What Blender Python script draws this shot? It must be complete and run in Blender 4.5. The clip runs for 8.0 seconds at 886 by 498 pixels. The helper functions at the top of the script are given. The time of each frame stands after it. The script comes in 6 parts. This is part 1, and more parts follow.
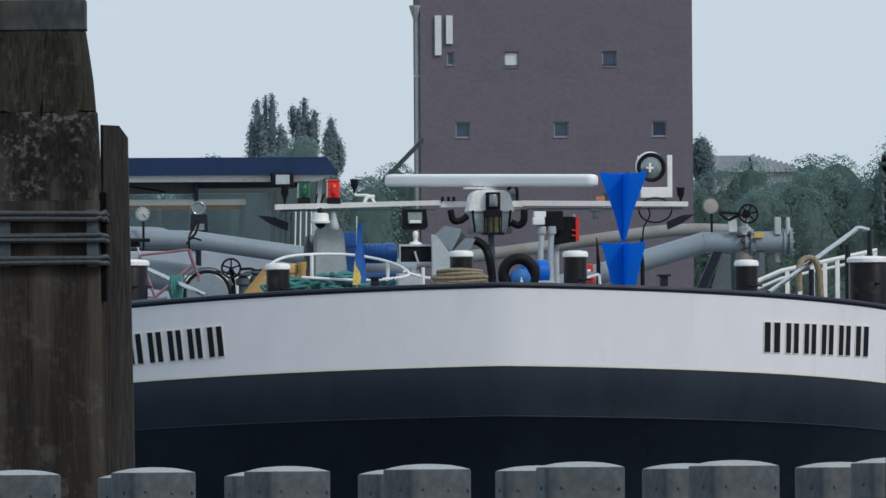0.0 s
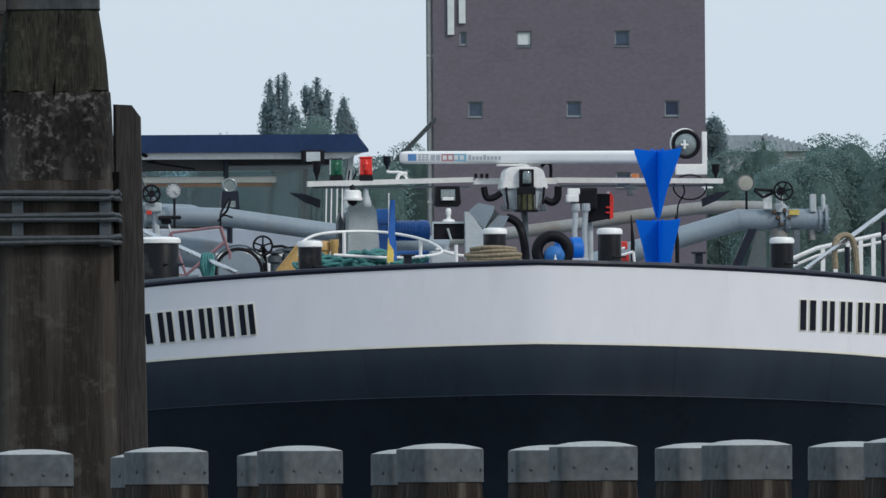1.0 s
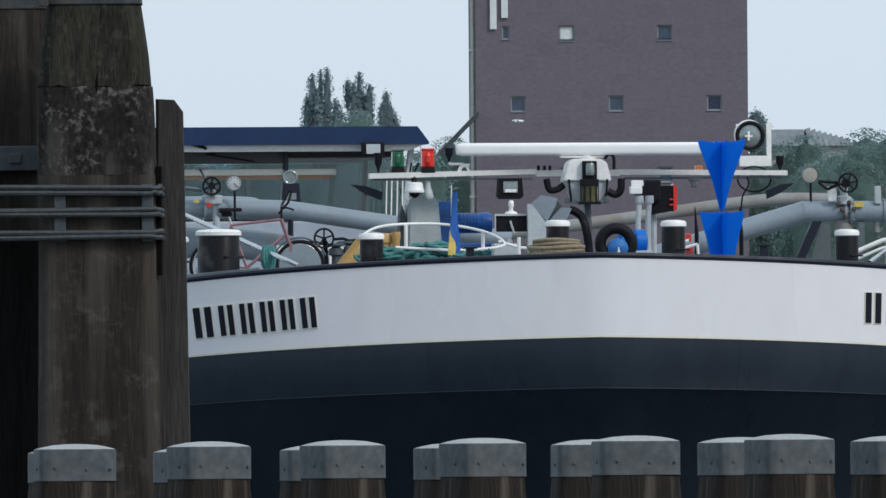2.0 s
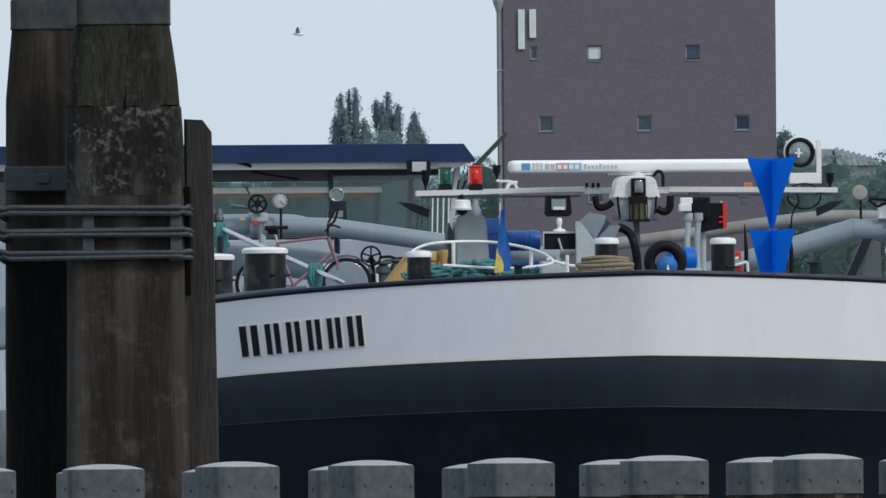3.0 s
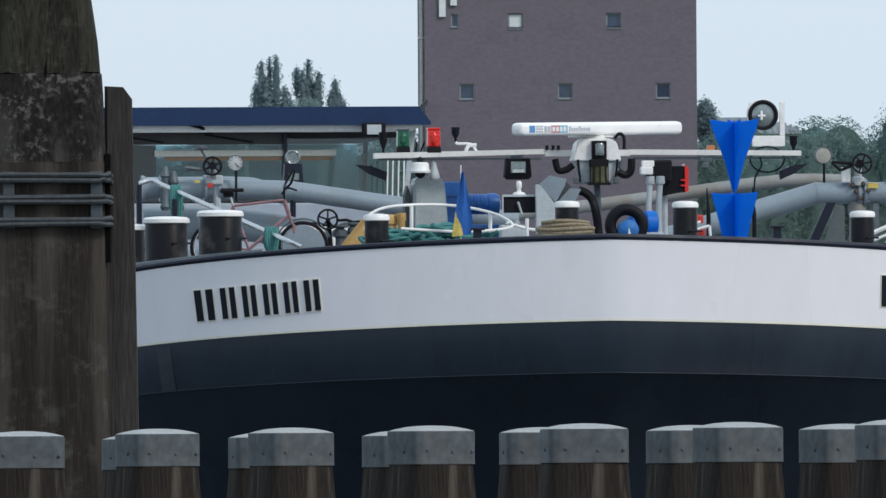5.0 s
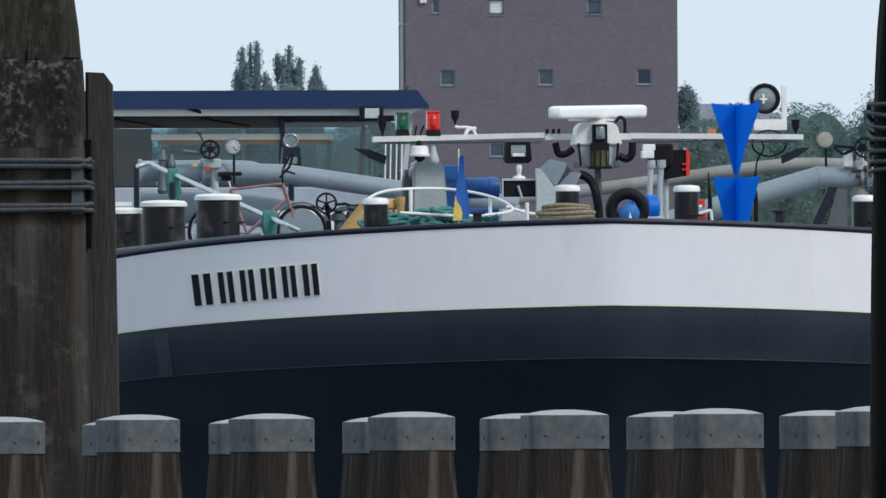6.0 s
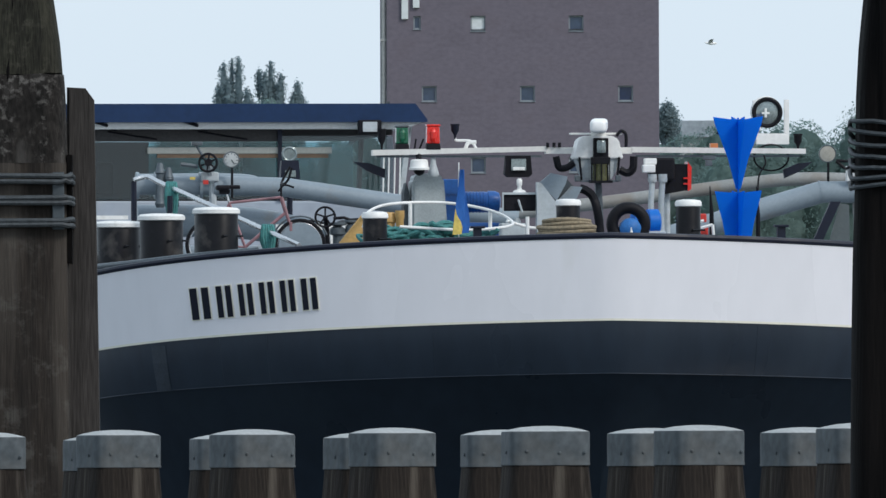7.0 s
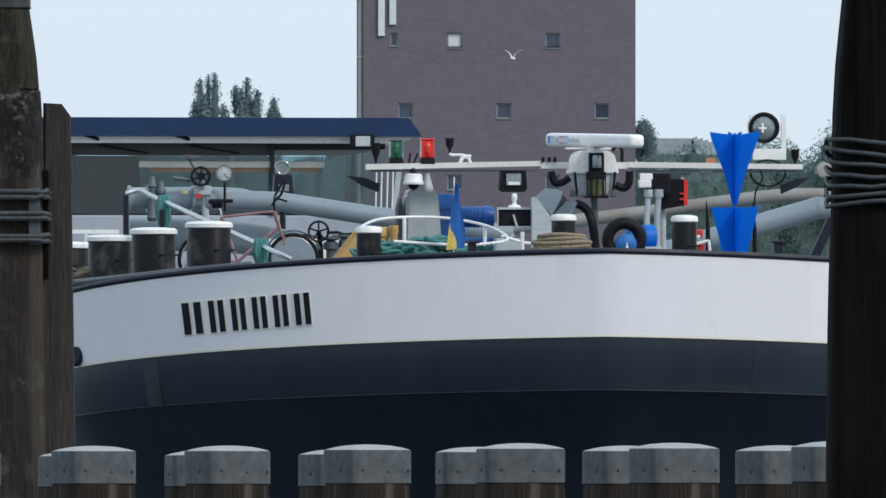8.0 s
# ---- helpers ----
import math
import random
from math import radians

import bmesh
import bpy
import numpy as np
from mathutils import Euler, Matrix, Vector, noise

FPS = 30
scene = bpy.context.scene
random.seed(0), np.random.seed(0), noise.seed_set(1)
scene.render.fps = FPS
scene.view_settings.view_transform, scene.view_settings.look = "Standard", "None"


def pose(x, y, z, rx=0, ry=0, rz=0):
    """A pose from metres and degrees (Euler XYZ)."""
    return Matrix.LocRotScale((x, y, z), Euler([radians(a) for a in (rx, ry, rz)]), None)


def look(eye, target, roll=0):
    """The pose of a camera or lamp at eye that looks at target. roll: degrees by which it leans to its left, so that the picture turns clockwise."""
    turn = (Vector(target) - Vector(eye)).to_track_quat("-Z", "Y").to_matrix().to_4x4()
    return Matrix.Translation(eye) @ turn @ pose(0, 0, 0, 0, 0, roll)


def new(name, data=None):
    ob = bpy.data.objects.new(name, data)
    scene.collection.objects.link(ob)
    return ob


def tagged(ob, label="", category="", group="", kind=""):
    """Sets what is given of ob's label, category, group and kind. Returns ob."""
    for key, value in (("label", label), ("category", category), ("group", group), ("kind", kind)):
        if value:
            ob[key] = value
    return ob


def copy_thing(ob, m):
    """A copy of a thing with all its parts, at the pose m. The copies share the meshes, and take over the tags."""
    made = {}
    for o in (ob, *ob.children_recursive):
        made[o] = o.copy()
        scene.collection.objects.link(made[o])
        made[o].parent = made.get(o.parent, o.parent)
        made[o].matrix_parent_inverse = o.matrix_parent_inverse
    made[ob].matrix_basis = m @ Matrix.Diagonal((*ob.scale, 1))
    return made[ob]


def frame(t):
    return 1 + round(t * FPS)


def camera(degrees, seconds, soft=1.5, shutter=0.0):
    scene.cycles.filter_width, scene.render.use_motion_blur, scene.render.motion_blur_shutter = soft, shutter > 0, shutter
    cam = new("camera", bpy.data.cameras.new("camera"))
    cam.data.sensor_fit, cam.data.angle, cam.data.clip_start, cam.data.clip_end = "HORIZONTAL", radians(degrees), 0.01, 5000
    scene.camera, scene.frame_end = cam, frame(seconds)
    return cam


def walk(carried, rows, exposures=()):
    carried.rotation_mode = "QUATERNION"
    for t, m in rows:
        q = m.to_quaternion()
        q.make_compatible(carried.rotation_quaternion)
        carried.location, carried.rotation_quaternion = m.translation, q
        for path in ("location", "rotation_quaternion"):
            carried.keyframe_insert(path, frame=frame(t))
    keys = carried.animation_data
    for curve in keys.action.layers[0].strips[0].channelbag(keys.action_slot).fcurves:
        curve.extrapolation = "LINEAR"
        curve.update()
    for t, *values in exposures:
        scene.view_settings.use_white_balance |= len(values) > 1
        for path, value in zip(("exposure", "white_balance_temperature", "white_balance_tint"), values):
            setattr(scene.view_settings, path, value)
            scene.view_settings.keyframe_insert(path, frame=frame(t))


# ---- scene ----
cam = camera(2.3638, 8.0, soft=1.5)

# where the far aim point lies (x and rise, 1000 m out) and the lean of the hand-held camera
AIM = [(0.0, 0.000, 13.362, -0.400), (0.5, -0.083, 13.221, -0.386), (1.0, -0.601, 12.411, -0.402), (1.5, -1.172, 12.207, -0.450),
       (2.0, -2.581, 12.170, -0.426), (2.2, -3.130, 12.541, -0.418), (3.3, -3.973, 13.234, -0.470), (3.5, -3.652, 13.391, -0.481),
       (4.0, -2.983, 13.524, -0.330), (4.5, -1.416, 12.821, -0.386), (5.0, -0.198, 11.576, -0.361), (5.2, 0.061, 11.211, -0.400),
       (6.3, 1.063, 10.917, -0.220), (6.5, 1.247, 11.052, -0.171), (7.0, 1.582, 11.672, -0.180), (7.3, 1.738, 11.968, -0.150),
       (7.5, 1.950, 12.262, -0.066), (8.0, 2.707, 12.460, 0.009)]
EYE = (0, 0, 2.0)
walk(cam, [(t, look(EYE, (x, 1000, 2.0 + z), lean)) for t, x, z, lean in AIM],
     exposures=[(0.0, -0.10), (1.0, 0.0), (2.0, 0.06), (3.5, -0.06), (4.5, -0.04), (5.0, 0.12), (8.0, 0.18)])


def barge_pose(t):
    """Where the barge's stem stands on the water at t seconds, and its heading."""
    return pose(0.78 + 0.2706 * t - 0.0031 * t * t, 280 - 2.022 * t + 0.0022 * t * t, 0, 0, 0, 6.498 - 0.0272 * t)


# ---- light ----
def daylight():
    world = bpy.data.worlds.new("hazy_sky")
    world.use_nodes = True
    scene.world = world
    nt = world.node_tree
    bg = nt.nodes["Background"]
    sky = nt.nodes.new("ShaderNodeTexSky")
    sky.sky_type, sky.sun_disc = "NISHITA", False
    sky.sun_elevation, sky.sun_rotation = radians(39), radians(129)
    sky.dust_density, sky.air_density = 2.0, 1.2
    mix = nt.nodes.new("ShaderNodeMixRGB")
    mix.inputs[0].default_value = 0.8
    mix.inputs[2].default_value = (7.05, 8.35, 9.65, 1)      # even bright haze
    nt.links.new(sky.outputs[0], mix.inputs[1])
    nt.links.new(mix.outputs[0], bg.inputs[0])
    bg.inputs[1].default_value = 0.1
    sun = new("sun", bpy.data.lights.new("sun", "SUN"))
    sun.data.energy, sun.data.angle, sun.data.color = 1.6, radians(12), (1.0, 0.96, 0.91)
    sun.matrix_world = look((90, -72, 95), (0, 0, 0))


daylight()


# ---- materials ----
def mat(name, col, rough=0.5, metal=0.0, var=0.15, scale=4.0, stretch=(1, 1, 1), bump=0.0, stain=None, amount=0.0, stain_scale=1.5,
        transmission=0.0, island=0.0, spec=0.5):
    """Painted, wooden or metal surface: colour with grain at two scales, stains of a second colour, relief and uneven gloss."""
    m = bpy.data.materials.new(name)
    m.use_nodes = True
    nt = m.node_tree
    b = nt.nodes["Principled BSDF"]
    b.inputs["Metallic"].default_value = metal
    b.inputs["Transmission Weight"].default_value = transmission
    b.inputs["Specular IOR Level"].default_value = spec
    tc = nt.nodes.new("ShaderNodeTexCoord")
    mp = nt.nodes.new("ShaderNodeMapping")
    mp.inputs["Scale"].default_value = stretch
    nt.links.new(tc.outputs["Object"], mp.inputs[0])

    def noise_tex(sc, detail=4):
        n = nt.nodes.new("ShaderNodeTexNoise")
        n.inputs["Scale"].default_value, n.inputs["Detail"].default_value = sc, detail
        nt.links.new(mp.outputs[0], n.inputs["Vector"])
        return n.outputs["Fac"]

    def ramp(src, lo, hi, a, c):
        r = nt.nodes.new("ShaderNodeMapRange")
        r.inputs[1].default_value, r.inputs[2].default_value, r.inputs[3].default_value, r.inputs[4].default_value = lo, hi, a, c
        nt.links.new(src, r.inputs[0])
        return r.outputs[0]

    def mixc(kind, fac, a, c):
        x = nt.nodes.new("ShaderNodeMixRGB")
        x.blend_type = kind
        for i, v in enumerate((fac, a, c)):
            if isinstance(v, (int, float)):
                x.inputs[i].default_value = v
            elif isinstance(v, tuple):
                x.inputs[i].default_value = (*v, 1)
            else:
                nt.links.new(v, x.inputs[i])
        return x.outputs[0]

    fine, broad = noise_tex(scale * 7, 6), noise_tex(scale)
    out = mixc("MULTIPLY", 1.0, tuple(col), ramp(fine, 0.3, 0.7, 1 - var, 1 + var))
    out = mixc("MULTIPLY", 1.0, out, ramp(broad, 0.3, 0.7, 1 - var, 1 + var))
    if stain:
        out = mixc("MIX", ramp(noise_tex(stain_scale, 7), 0.62 - amount * 0.4, 0.70, 0, min(1, 0.3 + amount)), out, tuple(stain))
    if island:
        g = nt.nodes.new("ShaderNodeNewGeometry")
        out = mixc("MULTIPLY", 1.0, out, ramp(g.outputs["Random Per Island"], 0, 1, 1 - island, 1 + island))
    nt.links.new(out, b.inputs["Base Color"])
    nt.links.new(ramp(broad, 0.3, 0.7, max(0.02, rough - 0.08), min(1, rough + 0.12)), b.inputs["Roughness"])
    if bump:
        bp = nt.nodes.new("ShaderNodeBump")
        bp.inputs["Strength"].default_value, bp.inputs["Distance"].default_value = 0.6, bump
        nt.links.new(fine, bp.inputs["Height"])
        nt.links.new(bp.outputs[0], b.inputs["Normal"])
    return m


M_WHITE = mat("white_hull_paint", (0.772, 0.772, 0.812), 0.28, var=0.02, scale=0.6, stretch=(1, 1, 0.35), stain=(0.62, 0.62, 0.60), amount=0.06, stain_scale=1.2)
M_NAVY = mat("blue_black_hull_paint", (0.0175, 0.0262, 0.0400), 0.32, var=0.12, scale=0.7, stretch=(1, 1, 0.3), stain=(0.025, 0.037, 0.051), amount=0.2, stain_scale=0.8, spec=0.30)
M_RAILBLACK = mat("black_rubbing_strip", (0.008, 0.011, 0.024), 0.45, var=0.2, spec=0.3)
M_DECK = mat("grey_deck_paint", (0.16, 0.18, 0.20), 0.7, var=0.2, bump=0.002)
M_BLACK = mat("black_gloss_paint", (0.005, 0.005, 0.007), 0.35, var=0.3, scale=3, stain=(0.11, 0.10, 0.092), amount=0.14, stain_scale=3.2, spec=0.2)
M_BLACKMATT = mat("black_rubber", (0.007, 0.007, 0.010), 0.55, var=0.25, spec=0.17)
M_CAPWHITE = mat("white_paint", (0.78, 0.78, 0.76), 0.4, var=0.05, stain=(0.5, 0.48, 0.44), amount=0.05, stain_scale=6)
M_GREY = mat("light_grey_paint", (0.42, 0.46, 0.48), 0.4, var=0.08, stain=(0.28, 0.27, 0.25), amount=0.12, stain_scale=3)
M_PIPE = mat("blue_grey_pipe_paint", (0.205, 0.252, 0.290), 0.42, var=0.06, stain=(0.20, 0.17, 0.13), amount=0.12, stain_scale=2.5)
M_PIPEOLD = mat("rusted_grey_pipe", (0.24, 0.25, 0.245), 0.6, var=0.08, stain=(0.17, 0.125, 0.09), amount=0.30, stain_scale=1.6)
M_RUST = mat("brown_rust", (0.095, 0.066, 0.05), 0.9, var=0.3, scale=12)
M_ALU = mat("pale_aluminium", (0.72, 0.71, 0.68), 0.4, 0.1, var=0.06, scale=3)
M_BLUE = mat("bright_blue_plastic", (0.003, 0.135, 0.52), 0.5, var=0.05, scale=5, spec=0.25)
M_CONE = mat("translucent_blue_sheet", (0.002, 0.20, 0.62), 0.5, var=0.04, scale=5, spec=0.15)
M_BLUEFADED = mat("faded_blue_plastic", (0.03, 0.15, 0.42), 0.5, var=0.15, scale=9, spec=0.25)
M_BLUEMOTOR = mat("blue_enamel", (0.008, 0.088, 0.32), 0.35, var=0.15, stain=(0.02, 0.03, 0.06), amount=0.1)
M_ROOFBLUE = mat("navy_roof_paint", (0.010, 0.030, 0.085), 0.45, var=0.10, scale=1.5, spec=0.25)
M_REDLENS = mat("red_lamp_lens", (0.66, 0.018, 0.010), 0.15, var=0.15, scale=30)
M_GREENLENS = mat("green_lamp_lens", (0.006, 0.10, 0.05), 0.15, var=0.25, scale=30)
M_AMBER = mat("amber_lens", (0.55, 0.20, 0.07), 0.2, var=0.1)
M_RED = mat("red_paint", (0.5, 0.03, 0.02), 0.4, var=0.1)
M_YELLOW = mat("yellow_cloth", (0.55, 0.42, 0.10), 0.7, var=0.15)
M_FLAGBLUE = mat("blue_cloth", (0.012, 0.10, 0.36), 0.75, var=0.08)
M_TAN = mat("ochre_painted_board", (0.55, 0.34, 0.12), 0.6, var=0.12)
M_TEAL = mat("green_polypropylene_rope", (0.040, 0.175, 0.17), 0.7, var=0.3, scale=30, bump=0.004)
M_ROPE = mat("worn_manila_rope", (0.24, 0.195, 0.13), 0.85, var=0.3, scale=25, bump=0.004)
M_BIKE = mat("faded_red_bicycle_paint", (0.25, 0.13, 0.145), 0.4, var=0.15)
M_CHROME = mat("bright_steel", (0.62, 0.63, 0.64), 0.2, 0.9, var=0.08)
M_LAMPGLASS = mat("lamp_glass", (0.24, 0.28, 0.28), 0.06, 0.55, var=0.25, scale=8)
M_DIALWHITE = mat("dial_enamel", (0.45, 0.47, 0.47), 0.4, var=0.08)
M_DISC = mat("weathered_cream_enamel", (0.33, 0.32, 0.28), 0.5, var=0.1, scale=8)
M_INK = mat("dark_print", (0.010, 0.012, 0.022), 0.5, var=0.1, spec=0.15)
M_RADAR = mat("clean_white_gelcoat", (0.86, 0.86, 0.85), 0.35, var=0.02)
M_OUTLINE = mat("cream_print", (0.74, 0.72, 0.62), 0.5, var=0.05)
M_LABELBLUE = mat("blue_print", (0.10, 0.27, 0.55), 0.5, var=0.05)
M_LABELRED = mat("red_print", (0.50, 0.22, 0.24), 0.5, var=0.05)
M_LABELCYAN = mat("cyan_print", (0.24, 0.48, 0.62), 0.5, var=0.05)
M_LABELGREY = mat("grey_print", (0.45, 0.48, 0.52), 0.5, var=0.05)
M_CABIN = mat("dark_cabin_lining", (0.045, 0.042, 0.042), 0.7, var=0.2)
M_CABINPALE = mat("pale_cabin_trim", (0.42, 0.42, 0.38), 0.6, var=0.08)
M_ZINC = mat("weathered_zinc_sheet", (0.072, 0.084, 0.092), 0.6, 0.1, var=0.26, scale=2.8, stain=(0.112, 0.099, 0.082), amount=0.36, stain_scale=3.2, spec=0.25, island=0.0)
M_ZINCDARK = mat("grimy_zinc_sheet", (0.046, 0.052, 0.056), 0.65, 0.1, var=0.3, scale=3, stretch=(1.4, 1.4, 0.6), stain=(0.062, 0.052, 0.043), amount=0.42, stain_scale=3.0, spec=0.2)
# cap tops: the sky's light on them is put into a paler zinc
M_ZINCTOP = mat("sky_lit_zinc_top", (0.32, 0.335, 0.335), 0.6, 0.0, var=0.12, scale=6, stain=(0.30, 0.31, 0.30), amount=0.15, stain_scale=9)
M_WOOD = mat("weathered_oak_pile", (0.0245, 0.0198, 0.0165), 0.85, var=0.36, scale=4, stretch=(3, 3, 0.22), bump=0.012, stain=(0.100, 0.088, 0.076), amount=0.26, stain_scale=2.2, spec=0.2)
M_POSTWOOD = mat("streaked_oak_post", (0.021, 0.0165, 0.0135), 0.85, var=0.42, scale=3, stretch=(4, 4, 0.25), bump=0.01, stain=(0.135, 0.118, 0.098), amount=0.20, stain_scale=3.5, spec=0.2)
M_WOODMOSS = mat("mossy_oak_pile_head", (0.020, 0.0195, 0.0145), 0.9, var=0.55, scale=5, stretch=(3, 3, 0.25), bump=0.012, stain=(0.058, 0.056, 0.040), amount=0.24, stain_scale=4, spec=0.2)
M_WOODLICHEN = mat("oak_with_pale_lichen", (0.017, 0.015, 0.0135), 0.9, var=0.6, scale=5, stretch=(1.6, 1.6, 0.7), bump=0.012, stain=(0.10, 0.094, 0.088), amount=0.24, stain_scale=4, spec=0.2)


def crusted(m, col, scale, patch, full):
    """Adds pale crusts of lichen: fine spots that gather in patches."""
    nt = m.node_tree
    src = nt.nodes["Principled BSDF"].inputs["Base Color"].links[0].from_socket
    tc = nt.nodes.new("ShaderNodeTexCoord")
    outs = []
    for sc, lo, hi in ((scale, 0.50, 0.62), (patch, 0.46, 0.60)):
        n, q = nt.nodes.new("ShaderNodeTexNoise"), nt.nodes.new("ShaderNodeMapRange")
        n.inputs["Scale"].default_value, n.inputs["Detail"].default_value, n.inputs["Roughness"].default_value = sc, 8, 0.65
        q.inputs[1].default_value, q.inputs[2].default_value, q.inputs[4].default_value = lo, hi, full ** 0.5
        nt.links.new(tc.outputs["Object"], n.inputs["Vector"])
        nt.links.new(n.outputs["Fac"], q.inputs[0])
        outs.append(q.outputs[0])
    mul, mix = nt.nodes.new("ShaderNodeMath"), nt.nodes.new("ShaderNodeMixRGB")
    mul.operation = "MULTIPLY"
    nt.links.new(outs[0], mul.inputs[0])
    nt.links.new(outs[1], mul.inputs[1])
    nt.links.new(mul.outputs[0], mix.inputs[0])
    nt.links.new(src, mix.inputs[1])
    mix.inputs[2].default_value = (*col, 1)
    nt.links.new(mix.outputs[0], nt.nodes["Principled BSDF"].inputs["Base Color"])
    return m


crusted(M_WOODLICHEN, (0.19, 0.178, 0.165), 30, 9.0, 0.6)
crusted(M_WOODMOSS, (0.10, 0.095, 0.075), 26, 6.0, 0.35)
crusted(M_WOOD, (0.115, 0.11, 0.10), 12, 2.2, 0.35)
M_SPACER = mat("dull_steel_spacer", (0.050, 0.063, 0.072), 0.6, 0.1, var=0.2, stain=(0.04, 0.035, 0.03), amount=0.2)
M_BLACKWOOD = mat("black_timber", (0.004, 0.0035, 0.0035), 0.8, var=0.5, scale=4, stretch=(3, 3, 0.2), bump=0.01, stain=(0.012, 0.010, 0.009), amount=0.15, spec=0.08)
M_WIRE = mat("galvanised_wire_rope", (0.050, 0.058, 0.064), 0.55, 0.1, var=0.3, scale=40, bump=0.004, spec=0.3)
M_STEELPLATE = mat("blue_grey_steel_plate", (0.085, 0.105, 0.12), 0.5, 0.2, var=0.2, stain=(0.07, 0.055, 0.045), amount=0.15)
M_BRICK = mat("purple_brown_brick", (0.147, 0.131, 0.162), 0.9, var=0.09, scale=0.5, stretch=(1, 1, 1.6), bump=0.01, stain=(0.125, 0.108, 0.128), amount=0.25, stain_scale=0.5, spec=0.2)
M_CONCRETE = mat("grey_cement_render", (0.32, 0.33, 0.34), 0.85, var=0.12, scale=1.0)
M_WINFRAME = mat("grey_window_frame", (0.22, 0.25, 0.28), 0.5, var=0.08)
M_PANE = mat("dark_window_pane", (0.040, 0.062, 0.105), 0.12, var=0.2, scale=0.5)
M_PANEDARK = mat("deep_blue_window_pane", (0.010, 0.020, 0.055), 0.12, var=0.2, scale=0.5)
M_BLIND = mat("white_window_blind", (0.62, 0.66, 0.68), 0.6, var=0.05)
M_BARK = mat("grey_brown_bark", (0.10, 0.085, 0.07), 0.9, var=0.3, scale=3, bump=0.02)
M_ROOFPALE = mat("pale_corrugated_roof", (0.30, 0.34, 0.39), 0.5, var=0.15, scale=0.6)
M_GULL = mat("white_feathers", (0.86, 0.86, 0.86), 0.8, var=0.05, scale=8)
M_GULLGREY = mat("grey_feathers", (0.50, 0.52, 0.55), 0.8, var=0.15, scale=8)
M_WATER = mat("river_water", (0.018, 0.026, 0.026), 0.12, var=0.2, scale=0.25, stretch=(1, 0.5, 1), bump=0.05)
M_GROUND = mat("grass_bank", (0.09, 0.11, 0.05), 0.95, var=0.35, scale=0.15, bump=0.05)


def glass_material(name, tint):
    m = bpy.data.materials.new(name)
    m.use_nodes = True
    nt = m.node_tree
    nt.nodes.remove(nt.nodes["Principled BSDF"])
    t, g, mx, f = (nt.nodes.new("ShaderNode" + k) for k in ("BsdfTransparent", "BsdfGlossy", "MixShader", "Fresnel"))
    t.inputs[0].default_value = (*tint, 1)
    g.inputs["Roughness"].default_value = 0.02
    f.inputs[0].default_value = 1.6
    nt.links.new(f.outputs[0], mx.inputs[0])
    nt.links.new(t.outputs[0], mx.inputs[1])
    nt.links.new(g.outputs[0], mx.inputs[2])
    nt.links.new(mx.outputs[0], nt.nodes["Material Output"].inputs[0])
    return m


def let_through(m, tint, share):
    """Thin sheet: part of the light passes through and leaves on the other side."""
    nt = m.node_tree
    t, mx = nt.nodes.new("ShaderNodeBsdfTranslucent"), nt.nodes.new("ShaderNodeMixShader")
    t.inputs[0].default_value = (*tint, 1)
    mx.inputs[0].default_value = share
    nt.links.new(nt.nodes["Principled BSDF"].outputs[0], mx.inputs[1])
    nt.links.new(t.outputs[0], mx.inputs[2])
    nt.links.new(mx.outputs[0], nt.nodes["Material Output"].inputs[0])
    return m


let_through(M_CONE, (0.004, 0.36, 0.95), 0.62)
M_GLASS = glass_material("clear_window_glass", (0.66, 0.76, 0.79))
M_GLASSREAR = glass_material("tinted_window_glass", (0.60, 0.78, 0.80))


# ---- mesh helpers ----
def part(name, bm, material, parent, label="", at=None, smooth=False):
    """Link a bmesh as one mesh object under a thing or under a part."""
    bmesh.ops.recalc_face_normals(bm, faces=bm.faces)
    me = bpy.data.meshes.new(name)
    bm.to_mesh(me)
    bm.free()
    me.materials.append(material)
    if smooth:
        me.polygons.foreach_set("use_smooth", [True] * len(me.polygons))
        me.set_sharp_from_angle(angle=radians(40))
    ob = new(name, me)
    ob.parent = parent
    if at is not None:
        ob.matrix_basis = at
    if label:
        tagged(ob, label=label)
    return ob


def again(ob, m):
    """The same mesh once more as a part of its own."""
    c = new(ob.name.split(".")[0], ob.data)
    c.parent, c.matrix_basis = ob.parent, m
    return c


def box(bm, x0, x1, y0, y1, z0, z1, bevel=0.0, top=1.0, m=None):
    """A block; top scales its upper face; bevel rounds its edges."""
    cx, cy = (x0 + x1) / 2, (y0 + y1) / 2
    vs = []
    for z, k in ((z0, 1.0), (z1, top)):
        vs += [bm.verts.new((cx + (x - cx) * k, cy + (y - cy) * k, z)) for x, y in ((x0, y0), (x1, y0), (x1, y1), (x0, y1))]
    fs = [bm.faces.new([vs[i] for i in q]) for q in ((3, 2, 1, 0), (4, 5, 6, 7), (0, 1, 5, 4), (1, 2, 6, 5), (2, 3, 7, 6), (3, 0, 4, 7))]
    if m is not None:
        bmesh.ops.transform(bm, matrix=m, verts=vs)
    if bevel:
        bmesh.ops.bevel(bm, geom=list({e for f in fs for e in f.edges}), offset=bevel, segments=2, affect="EDGES", profile=0.6)
    return bm


